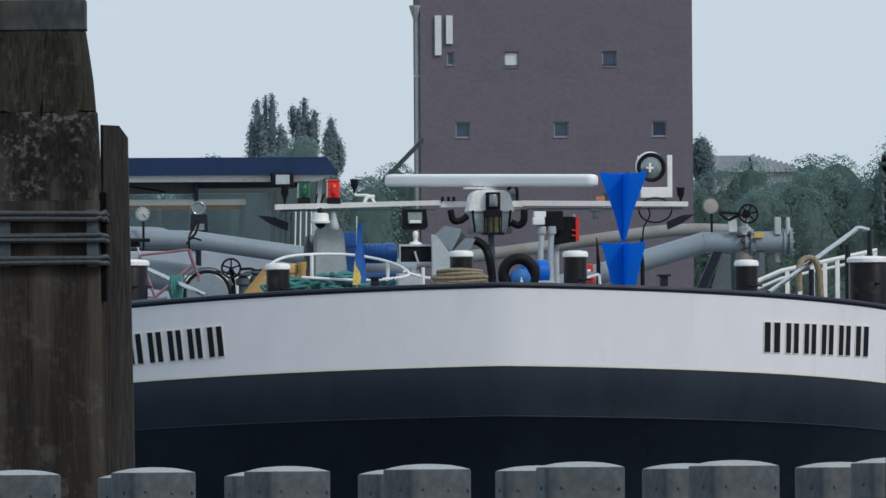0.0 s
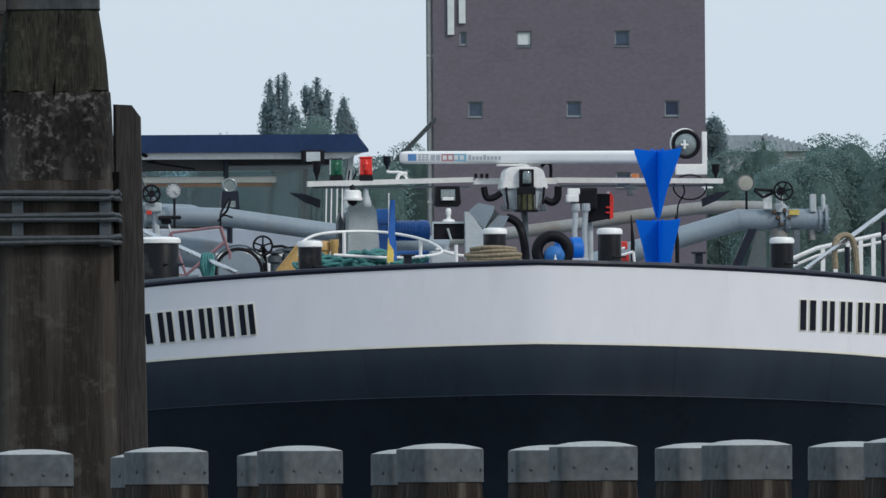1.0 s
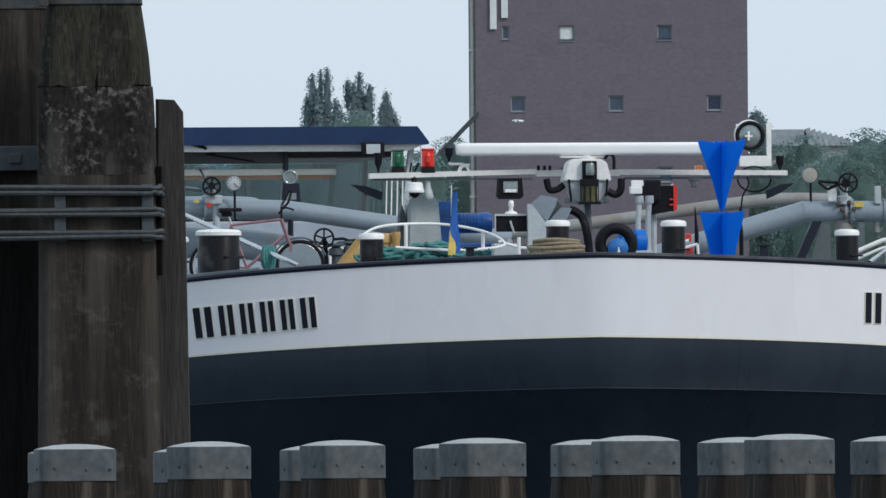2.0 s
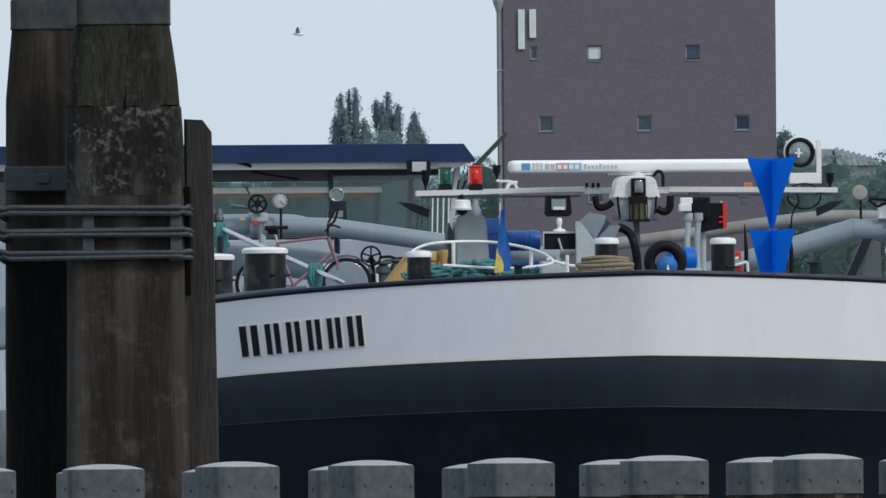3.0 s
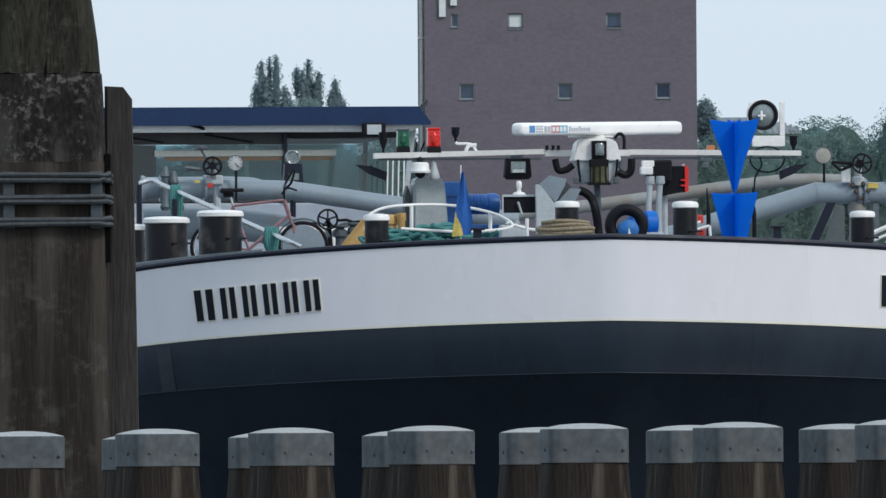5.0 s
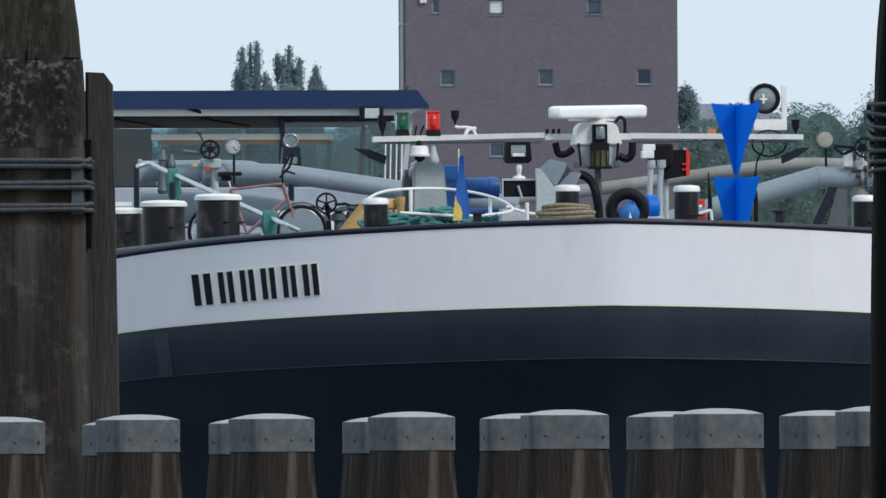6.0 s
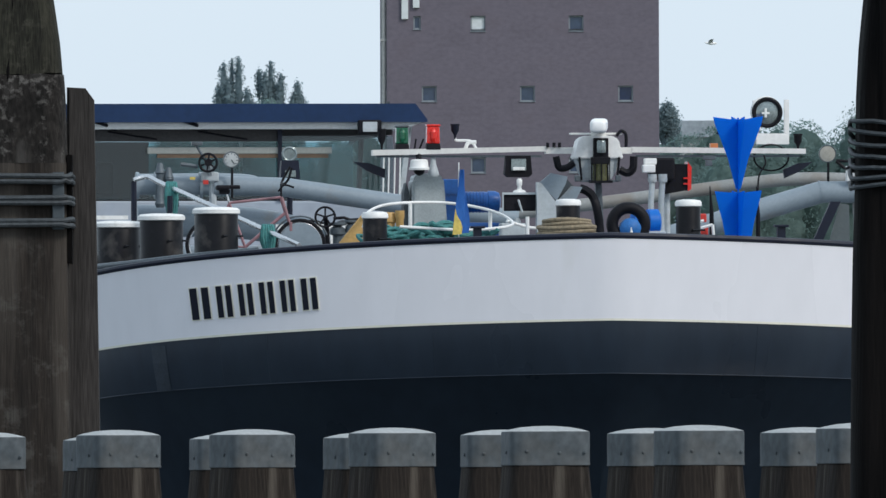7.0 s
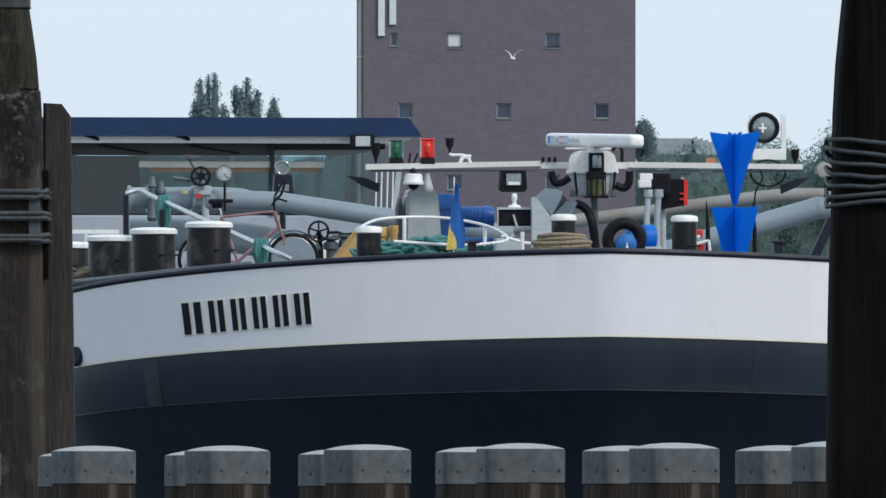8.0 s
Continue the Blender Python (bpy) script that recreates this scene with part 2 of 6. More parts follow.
def tube(bm, pts, r, seg=8, closed=False, cap=True, radii=None):
    """A round bar along a line of points."""
    pts = [Vector(p) for p in pts]
    n, rings, up = len(pts), [], None
    for i, p in enumerate(pts):
        a = pts[i - 1] if (i or closed) else p
        c = pts[(i + 1) % n] if (i < n - 1 or closed) else p
        d = (c - a).normalized()
        if up is None:
            up = Vector((0, 0, 1)) if abs(d.z) < 0.9 else Vector((1, 0, 0))
        side = d.cross(up).normalized()
        up = side.cross(d).normalized()
        rr = radii[i] if radii else r
        rings.append([bm.verts.new(p + (side * math.cos(k * 2 * math.pi / seg) + up * math.sin(k * 2 * math.pi / seg)) * rr) for k in range(seg)])
    for i in range(n if closed else n - 1):
        a, c = rings[i], rings[(i + 1) % n]
        for k in range(seg):
            bm.faces.new((a[k], a[(k + 1) % seg], c[(k + 1) % seg], c[k]))
    if cap and not closed:
        bm.faces.new(rings[0][::-1])
        bm.faces.new(rings[-1])
    return bm


def lathe(bm, profile, seg=20, m=None):
    """A turned body about the z axis from (radius, height) pairs."""
    rings, made = [], []
    for r, z in profile:
        rings.append([bm.verts.new((r * math.cos(k * 2 * math.pi / seg), r * math.sin(k * 2 * math.pi / seg), z)) for k in range(seg)])
        made += rings[-1]
    for a, c in zip(rings, rings[1:]):
        for k in range(seg):
            bm.faces.new((a[k], a[(k + 1) % seg], c[(k + 1) % seg], c[k]))
    bm.faces.new(rings[0][::-1])
    bm.faces.new(rings[-1])
    if m is not None:
        bmesh.ops.transform(bm, matrix=m, verts=made)
    return bm


def ring(bm, centre, R, r, axis="y", seg=28, tseg=8, squash=1.0):
    c = Vector(centre)
    pts = []
    for k in range(seg):
        a, b = R * math.cos(k * 2 * math.pi / seg), R * squash * math.sin(k * 2 * math.pi / seg)
        pts.append(c + Vector({"y": (a, 0, b), "z": (a, b, 0), "x": (0, a, b)}[axis]))
    return tube(bm, pts, r, tseg, closed=True)


def prism(bm, outline, y0, y1):
    """A plate: an outline in x and z with a thickness along y."""
    f = [bm.verts.new((x, y0, z)) for x, z in outline]
    b = [bm.verts.new((x, y1, z)) for x, z in outline]
    n = len(outline)
    bm.faces.new(f)
    bm.faces.new(b[::-1])
    for i in range(n):
        bm.faces.new((f[i], b[i], b[(i + 1) % n], f[(i + 1) % n]))
    return bm


def smooth_line(pts, n=6):
    """Points of a rounded line through the given ones."""
    p = [Vector(q) for q in pts]
    p = [p[0] * 2 - p[1]] + p + [p[-1] * 2 - p[-2]]
    out = []
    for i in range(1, len(p) - 2):
        for k in range(n):
            t = k / n
            out.append(0.5 * (2 * p[i] + (p[i + 1] - p[i - 1]) * t + (2 * p[i - 1] - 5 * p[i] + 4 * p[i + 1] - p[i + 2]) * t * t
                              + (3 * p[i] - p[i - 1] - 3 * p[i + 1] + p[i + 2]) * t ** 3))
    return out + [p[-2]]


def B():
    return bmesh.new()


# ---- water and land ----
def sheet(name, x0, x1, y0, y1, z, material, n, label, lift=0.0):
    bm = B()
    rows = [[bm.verts.new((x0 + (x1 - x0) * i / n, y0 + (y1 - y0) * j / n, z + lift * noise.noise((i * 0.9, j * 0.9, 1)))) for i in range(n + 1)] for j in range(n + 1)]
    for j in range(n):
        for i in range(n):
            bm.faces.new((rows[j][i], rows[j][i + 1], rows[j + 1][i + 1], rows[j + 1][i]))
    return tagged(part(name, bm, material, None), label=label, category=name, kind="structure")


sheet("water", -1500, 1500, 6, 760, 0.0, M_WATER, 24, "dark rippled river water under a hazy sky")
sheet("ground", -3500, 3500, 745, 4900, 0.5, M_GROUND, 40, "grassy river bank running to the horizon", 0.4)
sheet("quay", -200, 200, -300, 8, 0.35, M_CONCRETE, 8, "grey concrete quay at the water's edge")


# ---- barge ----
HALF, BOW = 6.6, 5.6


def bow_y(x):
    """How far behind the stem the gunwale lies at the breadth x."""
    a = min(abs(x), HALF)
    return BOW * (1 - math.sqrt(max(0.0, 1 - (a / HALF) ** 2))) + 0.15 * a * (1 - a / HALF)


def gunwale_z(y):
    return 5.25 - 0.118 * min(y, 4) - 0.05 * max(0, min(y, 9) - 4)


def band_z(y):
    return 4.227 - 0.093 * min(y, 4) - 0.03 * max(0, min(y, 9) - 4)


def knuckle_z(y):
    return 3.56 - 0.075 * min(y, 4) - 0.03 * max(0, min(y, 9) - 4)


def hull_line(n=40, length=72.0):
    """The gunwale's plan from the port quarter round the stem to the other side."""
    half = []
    for k in range(n + 1):
        th = k / n * math.pi / 2
        x = HALF * math.sin(th)
        half.append((x, bow_y(x)))
    half += [(HALF, BOW + d) for d in (1.5, 4, 8, 16, 30, 50, length - BOW)]
    return [(-x, y) for x, y in half[::-1]] + half[1:]


def strake(name, lo, hi, material, parent, label="", turn=1.0, n=4):
    """A run of plating between two levels; each level gives (height, inset) at a plan point."""
    bm, rows = B(), []
    line = hull_line()
    for x, y in line:
        nx, ny = hull_normal(x, y)
        col = []
        for k in range(n):
            f = k / (n - 1)
            (z0, i0), (z1, i1) = lo(y), hi(y)
            ins = i1 + (i0 - i1) * (1 - f) ** turn
            col.append(bm.verts.new((x - nx * ins, y - ny * ins, z0 + (z1 - z0) * f)))
        rows.append(col)
    for a, c in zip(rows, rows[1:]):
        for k in range(n - 1):
            bm.faces.new((a[k], c[k], c[k + 1], a[k + 1]))
    ob = part(name, bm, material, parent, label, smooth=True)
    return ob


def hull_normal(x, y):
    """Outward, in plan."""
    if y > BOW:
        return (math.copysign(1, x), 0.0)
    e = 0.01
    dx, dy = 2 * e, bow_y(x + e if abs(x + e) < HALF else x) - bow_y(x - e if abs(x - e) < HALF else x)
    n = Vector((dy, -dx)).normalized()
    return (n.x, n.y)


def bollard(parent, x, y, top, foot, r, label, base=True):
    bm = B()
    z0 = foot
    lathe(bm, [(r * 1.02, z0), (r, z0 + 0.04), (r, top - 0.06), (r * 0.98, top - 0.05)], 24, pose(x, y, 0))
    for h in (0.35, 0.7):
        tube(bm, [(x + r * 0.2, y - r - 0.02, z0 + (top - z0) * h), (x + r * 0.99 + 0.05, y - 0.02, z0 + (top - z0) * h)], 0.014, 6)
    b = part("bollard", bm, M_BLACK, parent, label, smooth=True)
    bm = B()
    lathe(bm, [(r * 1.0, top - 0.075), (r * 1.09, top - 0.065), (r * 1.09, top - 0.02), (r * 0.97, top + 0.005), (r * 0.5, top + 0.016)], 24, pose(x, y, 0))
    part("bollard_cap", bm, M_CAPWHITE, b, "white painted cap", smooth=True)
    return b


def build_barge():
    barge = tagged(new("barge"), label="white and navy river tanker barge under way with its foredeck gear", category="barge")
    BG = barge
    # hull
    strake("lower_hull", lambda y: (-1.0, 3.6 - 1.9 * min(y, 6) / 6), lambda y: (knuckle_z(y), 0.21), M_NAVY, BG, "navy lower plating raking in to the waterline", 0.9, 9)
    strake("hull", lambda y: (knuckle_z(y), 0.21), lambda y: (band_z(y), 0.09), M_NAVY, BG, "navy painted hull plating", 1.7, 9)
    strake("bulwark", lambda y: (band_z(y), 0.088), lambda y: (gunwale_z(y), 0.0), M_WHITE, BG, "white painted bulwark band")
    strake("band_line", lambda y: (band_z(y) - 0.014, 0.082), lambda y: (band_z(y) + 0.012, 0.080), M_OUTLINE, BG, "thin cream line under the white band", 1.0, 2)
    bm = B()
    tube(bm, [(x - hull_normal(x, y)[0] * 0.02, y - hull_normal(x, y)[1] * 0.02, gunwale_z(y) + 0.015) for x, y in hull_line()], 0.042, 8)
    part("rubbing_strip", bm, M_RAILBLACK, BG, "black rounded gunwale bar", smooth=True)
    # inner face of the bulwark and the deck
    strake("inner_bulwark", lambda y: (4.2, 0.12), lambda y: (gunwale_z(y), 0.05), M_GREY, BG)
    bm = B()
    line = [(x - hull_normal(x, y)[0] * 0.1, y - hull_normal(x, y)[1] * 0.1) for x, y in hull_line()]
    vs = [bm.verts.new((x, y, 4.5)) for x, y in line]
    n = len(vs)
    for i in range(n // 2):
        a, b, c, d = vs[i], vs[i + 1], vs[n - 2 - i], vs[n - 1 - i]
        bm.faces.new((a, b, c, d) if b is not c else (a, b, d))
    part("deck", bm, M_DECK, BG, "grey painted steel deck")
    # transom closes the stern
    bm = B()
    box(bm, -HALF + 0.1, HALF - 0.1, 71.6, 71.95, -1, 4.6)
    part("transom", bm, M_NAVY, BG)
    # plate marks in the dark plating
    for x, w, z0, z1 in ((-5.46, 0.16, 3.36, 3.93),):
        bm = B()
        cols = []
        for dx in (-w / 2, 0, w / 2):
            y = bow_y(x + dx)
            nx, ny = hull_normal(x + dx, y)
            cols.append([bm.verts.new((x + dx - nx * (ins - 0.004), y - ny * (ins - 0.004), z)) for z, ins in ((z0, 0.205), (z0 + 0.15, 0.165), (z0 + 0.35, 0.12), (z1, 0.09))])
        for a, c in zip(cols, cols[1:]):
            for q in range(3):
                bm.faces.new((a[q], c[q], c[q + 1], a[q + 1]))
        r = bmesh.ops.extrude_face_region(bm, geom=bm.faces[:])
        bmesh.ops.translate(bm, vec=(0, 0.02, 0), verts=[v for v in r["geom"] if isinstance(v, bmesh.types.BMVert)])
        part("hull_plate", bm, mat("scuffed_navy_paint", (0.034, 0.044, 0.058), 0.4, var=0.2, spec=0.3), BG, "lighter worn plate on the hull")
    # bead along the knuckle and upright plate joints
    bm = B()
    tube(bm, [(x - hull_normal(x, y)[0] * 0.205, y - hull_normal(x, y)[1] * 0.205, knuckle_z(y)) for x, y in hull_line()], 0.007, 6)
    part("knuckle_bead", bm, M_NAVY, BG, "welded bead along the knuckle", smooth=True)

    def seam(xa, za, xb, zb, inset, r, material):
        bm, pts = B(), []
        for k in range(9):
            x, z = xa + (xb - xa) * k / 8, za + (zb - za) * k / 8
            y = bow_y(x)
            nx, ny = hull_normal(x, y)
            ins = inset(y, z)
            pts.append((x - nx * ins, y - ny * ins, z))
        tube(bm, pts, r, 5)
        part("weld_seam", bm, material, BG, smooth=True)

    for x in (-4.75, -4.2, -2.2, 1.9, 4.1):
        y = bow_y(x)
        seam(x, knuckle_z(y) + 0.02, x, band_z(y) - 0.03, lambda y, z: 0.09 + 0.12 * max(0.0, 1 - (z - knuckle_z(y)) / (band_z(y) - knuckle_z(y))) ** 1.7 + 0.001, 0.0035, M_NAVY)
    # anchor hawse hole
    for s in (-1, 1):
        bm = B()
        ring(bm, (0, 0, 0), 0.10, 0.03, "y", 20, 6)
        lathe(bm, [(0.1, -0.02), (0.1, 0.02)], 20, Matrix.Rotation(radians(90), 4, "X"))
        x = 6.22 * s
        part("hawse_hole", bm, M_RAILBLACK, BG, at=pose(x, bow_y(x) + 0.08, 3.99, 0, 0, 52 * s))
    # the ship's name, plain bars in its colour on a cream edge
    for s, x0, x1, zz0, zz1, lean in ((-1, -5.06, -3.56, 4.44, 4.57, 0.10), (1, 3.60, 5.14, 4.58, 4.52, 0.05)):
        widths = [1.25, 1.0, 0.95, 0.95, 0.95, 1.05]
        gap, tot = 0.34, sum(widths) + 0.34 * 5
        at = 0.0
        for k, w in enumerate(widths):
            fa, fb = at / tot, (at + w) / tot
            at += w + gap
            for half in (0, 1):
                for mm, grow, proud in ((M_OUTLINE, 0.012, 0.010), (M_INK, 0.0, 0.018)):
                    wa = fa + (fb - fa) * (0.56 * half + 0.02)
                    wb = wa + (fb - fa) * 0.33
                    bm, cols = B(), []
                    for f in (wa, (wa + wb) / 2, wb):
                        xx = x0 + (x1 - x0) * f + (grow if f == wb else -grow if f == wa else 0)
                        zc = zz0 + (zz1 - zz0) * f
                        col = []
                        for dz in (-0.195 - grow, 0.195 + grow):
                            xs = xx - lean * dz * 0.6
                            y = bow_y(xs)
                            nx, ny = hull_normal(xs, y)
                            z = zc + dz
                            ins = 0.088 * (gunwale_z(y) - z) / (gunwale_z(y) - band_z(y))
                            col.append([bm.verts.new((xs - nx * (ins - q), y - ny * (ins - q), z)) for q in (proud, -0.01)])
                        cols.append(col)
                    for a, c in zip(cols, cols[1:]):
                        bm.faces.new((a[0][0], c[0][0], c[1][0], a[1][0]))
                        bm.faces.new((a[1][0], c[1][0], c[1][1], a[1][1]))
                        bm.faces.new((a[0][1], c[0][1], c[0][0], a[0][0]))
                    for e in (cols[0], cols[-1]):
                        bm.faces.new((e[0][0], e[1][0], e[1][1], e[0][1]))
                    part("name_bar" if mm is M_INK else "name_bar_edge", bm, mm, BG)
    # bollards on the foredeck and along the side decks
    for x, y, top, r in ((-2.64, 2.95, 5.59, 0.155), (-0.33, 1.9, 5.73, 0.15), (1.18, 1.9, 5.72, 0.155), (3.56, 2.8, 5.60, 0.15)):
        bollard(BG, x, y, top, 4.5, r, "black gloss bollard on the foredeck")
    for x, y, top in ((-4.63, 3.0, 5.65), (-5.17, 4.5, 5.59), (-5.57, 6.0, 5.52), (-5.97, 7.5, 5.45), (5.42, 4.5, 5.66), (5.95, 7.0, 5.55)):
        bollard(BG, x, y, top, 4.5, 0.275, "wide black side bollard with scuffs")
    for x, y, z in ((-1.55, 1.2, 5.40), (2.36, 2.0, 5.42)):
        bm = B()
        box(bm, x - 0.05, x + 0.05, y - 0.05, y + 0.05, 4.5, z - 0.03)
        box(bm, x - 0.09, x + 0.09, y - 0.08, y + 0.08, z - 0.03, z, 0.008)
        part("fairlead", bm, M_RAILBLACK, BG, "small black fairlead post")
    bm = B()
    box(bm, -4.6, 4.6, 17.5, 54, 4.5, 5.36, 0.05)
    part("cargo_trunk", bm, M_PIPE, BG, "blue-grey cargo trunk deck")
    # wheelhouse
    wheelhouse(BG)
    foredeck(BG)
    mast(BG)
    manifolds(BG)
    return barge


def wheelhouse(BG):
    Y0 = 58.0
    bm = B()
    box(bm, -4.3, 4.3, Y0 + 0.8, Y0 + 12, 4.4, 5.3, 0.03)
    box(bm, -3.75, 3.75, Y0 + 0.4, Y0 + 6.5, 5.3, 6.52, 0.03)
    # white walls whose shade is put into a dark bluish base colour
    wh = part("wheelhouse", bm, mat("shaded_white_paint", (0.32, 0.36, 0.42), 0.5, var=0.06, scale=0.8, stain=(0.36, 0.38, 0.40), amount=0.2, stain_scale=1.0), BG, "white wheelhouse with wide tinted windows and navy roof")
    bm = B()
    outline = [(-4.16, 7.74), (-3.98, 7.98), (3.98, 7.98), (4.16, 7.74), (4.16, 7.70), (-4.16, 7.70)]
    prism(bm, outline, Y0, Y0 + 7.2)
    part("roof", bm, M_ROOFBLUE, wh, "navy blue roof with sloping edges")
    bm = B()
    prism(bm, [(-4.1, 7.70), (4.1, 7.70), (3.85, 7.60), (-3.85, 7.60)], Y0 + 0.15, Y0 + 7.0)
    part("soffit", bm, M_CAPWHITE, wh, "pale grey roof edge")
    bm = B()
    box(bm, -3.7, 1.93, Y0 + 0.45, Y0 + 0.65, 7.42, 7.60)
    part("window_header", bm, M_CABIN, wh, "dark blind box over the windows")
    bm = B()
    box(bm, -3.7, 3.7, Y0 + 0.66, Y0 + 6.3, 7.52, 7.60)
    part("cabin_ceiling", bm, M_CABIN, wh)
    xs = [-3.72, -1.96, 1.96, 3.72]
    for i, (a, c) in enumerate(zip(xs, xs[1:])):
        bm = B()
        box(bm, a + 0.03, c - 0.03, Y0 + 0.50, Y0 + 0.515, 6.54, 7.5)
        pane = part("window_pane", bm, M_GLASS, wh, "tinted glass pane")
        pane.visible_shadow = False
        bm = B()
        box(bm, a + 0.03, c - 0.03, Y0 + 6.2, Y0 + 6.215, 6.54, 7.5)
        pane = part("window_pane", bm, M_GLASSREAR, wh)
        pane.visible_shadow = False
    for x in xs[1:-1]:
        bm = B()
        box(bm, x - 0.03, x + 0.03, Y0 + 0.36, Y0 + 0.56, 6.52, 7.6)
        part("mullion", bm, M_RAILBLACK, wh, "slim black window post")
    for s in (-1, 1):
        bm = B()
        prism(bm, [(s * 3.76, 6.5), (s * 3.84, 6.5), (s * 3.98, 7.7), (s * 3.90, 7.7)], Y0 + 0.42, Y0 + 0.62)
        part("corner_post", bm, M_GREY, wh, "pale raked corner post")
        bm = B()
        prism(bm, [(s * 3.74, 6.5), (s * 3.80, 6.5), (s * 3.86, 7.7), (s * 3.80, 7.7)], Y0 + 6.1, Y0 + 6.3)
        part("corner_post", bm, M_CABIN, wh, "dark rear corner post")
    # bar, console and chair at the windows, dark sheet behind
    # bar added just outside the glass for a pale band in the windows
    bm = B()
    box(bm, -0.05, 2.75, Y0 + 0.40, Y0 + 0.48, 7.23, 7.33, 0.02)
    part("window_bar", bm, M_CABINPALE, wh, "pale bar across the windows")
    bm = B()
    box(bm, 0.1, 2.70, Y0 + 0.42, Y0 + 0.47, 7.17, 7.227)
    part("bar_strip", bm, mat("brown_veneer", (0.16, 0.10, 0.06), 0.5, var=0.15), wh, "brown strip under the pale bar")
    bm = B()
    box(bm, -2.6, 2.6, Y0 + 1.2, Y0 + 2.2, 6.4, 6.60, 0.03)
    part("console", bm, M_CABIN, wh, "dark steering console")
    # dark sheet added behind the helm, giving the cabin its dim interior
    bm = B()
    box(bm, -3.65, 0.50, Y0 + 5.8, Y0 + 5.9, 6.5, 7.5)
    part("cabin_backing", bm, M_CABIN, wh, "dark sheet behind the helm for the unlit cabin")
    bm = B()
    box(bm, -0.70, -0.30, Y0 + 3.0, Y0 + 3.15, 6.6, 7.15, 0.06)
    box(bm, -0.8, -0.2, Y0 + 2.5, Y0 + 3.1, 6.5, 6.65, 0.05)
    part("helm_chair", bm, M_BLACKMATT, wh, "black helm chair")
    bm = B()
    tube(bm, smooth_line([(-0.95, Y0 + 1.5, 7.5), (-0.9, Y0 + 1.5, 7.2), (-0.98, Y0 + 1.5, 6.9)]), 0.05, 8)
    part("screen_arm", bm, M_BLACKMATT, wh)
    # wipers and the floodlight under the roof
    for x in (-0.75, 0.62):
        bm = B()
        tube(bm, [(x - 0.20, Y0 + 0.05, 7.73), (x + 0.02, Y0 + 0.10, 7.67), (x + 0.22, Y0 + 0.40, 7.59)], 0.028, 6)
        tube(bm, [(x + 0.10, Y0 + 0.44, 7.57), (x + 0.85, Y0 + 0.44, 7.45)], 0.015, 6)
        part("wiper", bm, M_BLACKMATT, wh)
    bm = B()
    box(bm, 3.10, 3.45, Y0 - 0.15, Y0 + 0.05, 7.52, 7.73, 0.02)
    fl = part("floodlight", bm, M_BLACKMATT, wh, "black floodlight under the roof edge")
    bm = B()
    box(bm, 3.16, 3.38, Y0 - 0.17, Y0 - 0.152, 7.55, 7.70, 0.005)
    part("floodlight_glass", bm, M_GREY, fl)
    # whip aerials behind the bar
    for x, z1 in ((3.40, 7.15), (3.48, 7.2), (3.57, 7.25), (3.65, 7.2)):
        bm = B()
        tube(bm, [(x, Y0 - 0.6, 6.0), (x + 0.03, Y0 - 0.6, z1)], 0.012, 6)
        part("aerial", bm, M_CAPWHITE, wh)
    bm = B()
    box(bm, -3.7, -0.5, Y0 - 1.2, Y0 - 1.14, 6.22, 6.28)
    for x in (-3.4, -2.2, -1.0):
        tube(bm, [(x, Y0 - 1.17, 5.2), (x, Y0 - 1.17, 6.24)], 0.03, 6)
    part("cabin_rail", bm, M_CAPWHITE, wh)


def nav_light(BG, parent, name, x, y, z0, z1, w, lens, label):
    bm = B()
    h = z1 - z0
    box(bm, x - w * 0.5, x + w * 0.5, y - w * 0.5, y + w * 0.5, z0, z0 + h * 0.25, 0.012, 0.9)
    ob = part(name, bm, M_BLACKMATT, parent, label)
    bm = B()
    box(bm, x - w * 0.44, x + w * 0.44, y - w * 0.44, y + w * 0.44, z0 + h * 0.25, z1 - 0.03, 0.014, 0.95)
    part("lens", bm, lens, ob)
    bm = B()
    box(bm, x - w * 0.46, x + w * 0.46, y - w * 0.46, y + w * 0.46, z1 - 0.03, z1, 0.01)
    part("lamp_cover", bm, lens if lens is M_REDLENS else M_STEELPLATE, ob)
    bm = B()
    lathe(bm, [(0.028, z0 + h * 0.3), (0.045, z0 + h * 0.45), (0.045, z0 + h * 0.7), (0.02, z0 + h * 0.85)], 12, pose(x, y - w * 0.40, 0))
    part("bulb_guard", bm, lens, ob)
    return ob


def cup_light(parent, x, y, z0, z1, material):
    bm = B()
    h = z1 - z0
    lathe(bm, [(0.012, z0), (0.018, z0 + h * 0.25), (0.05, z0 + h * 0.55), (0.052, z1 - 0.02), (0.06, z1 - 0.018), (0.06, z1)], 14, pose(x, y, 0))
    return part("signal_lamp", bm, material, parent, "small dark signal lamp", smooth=True)


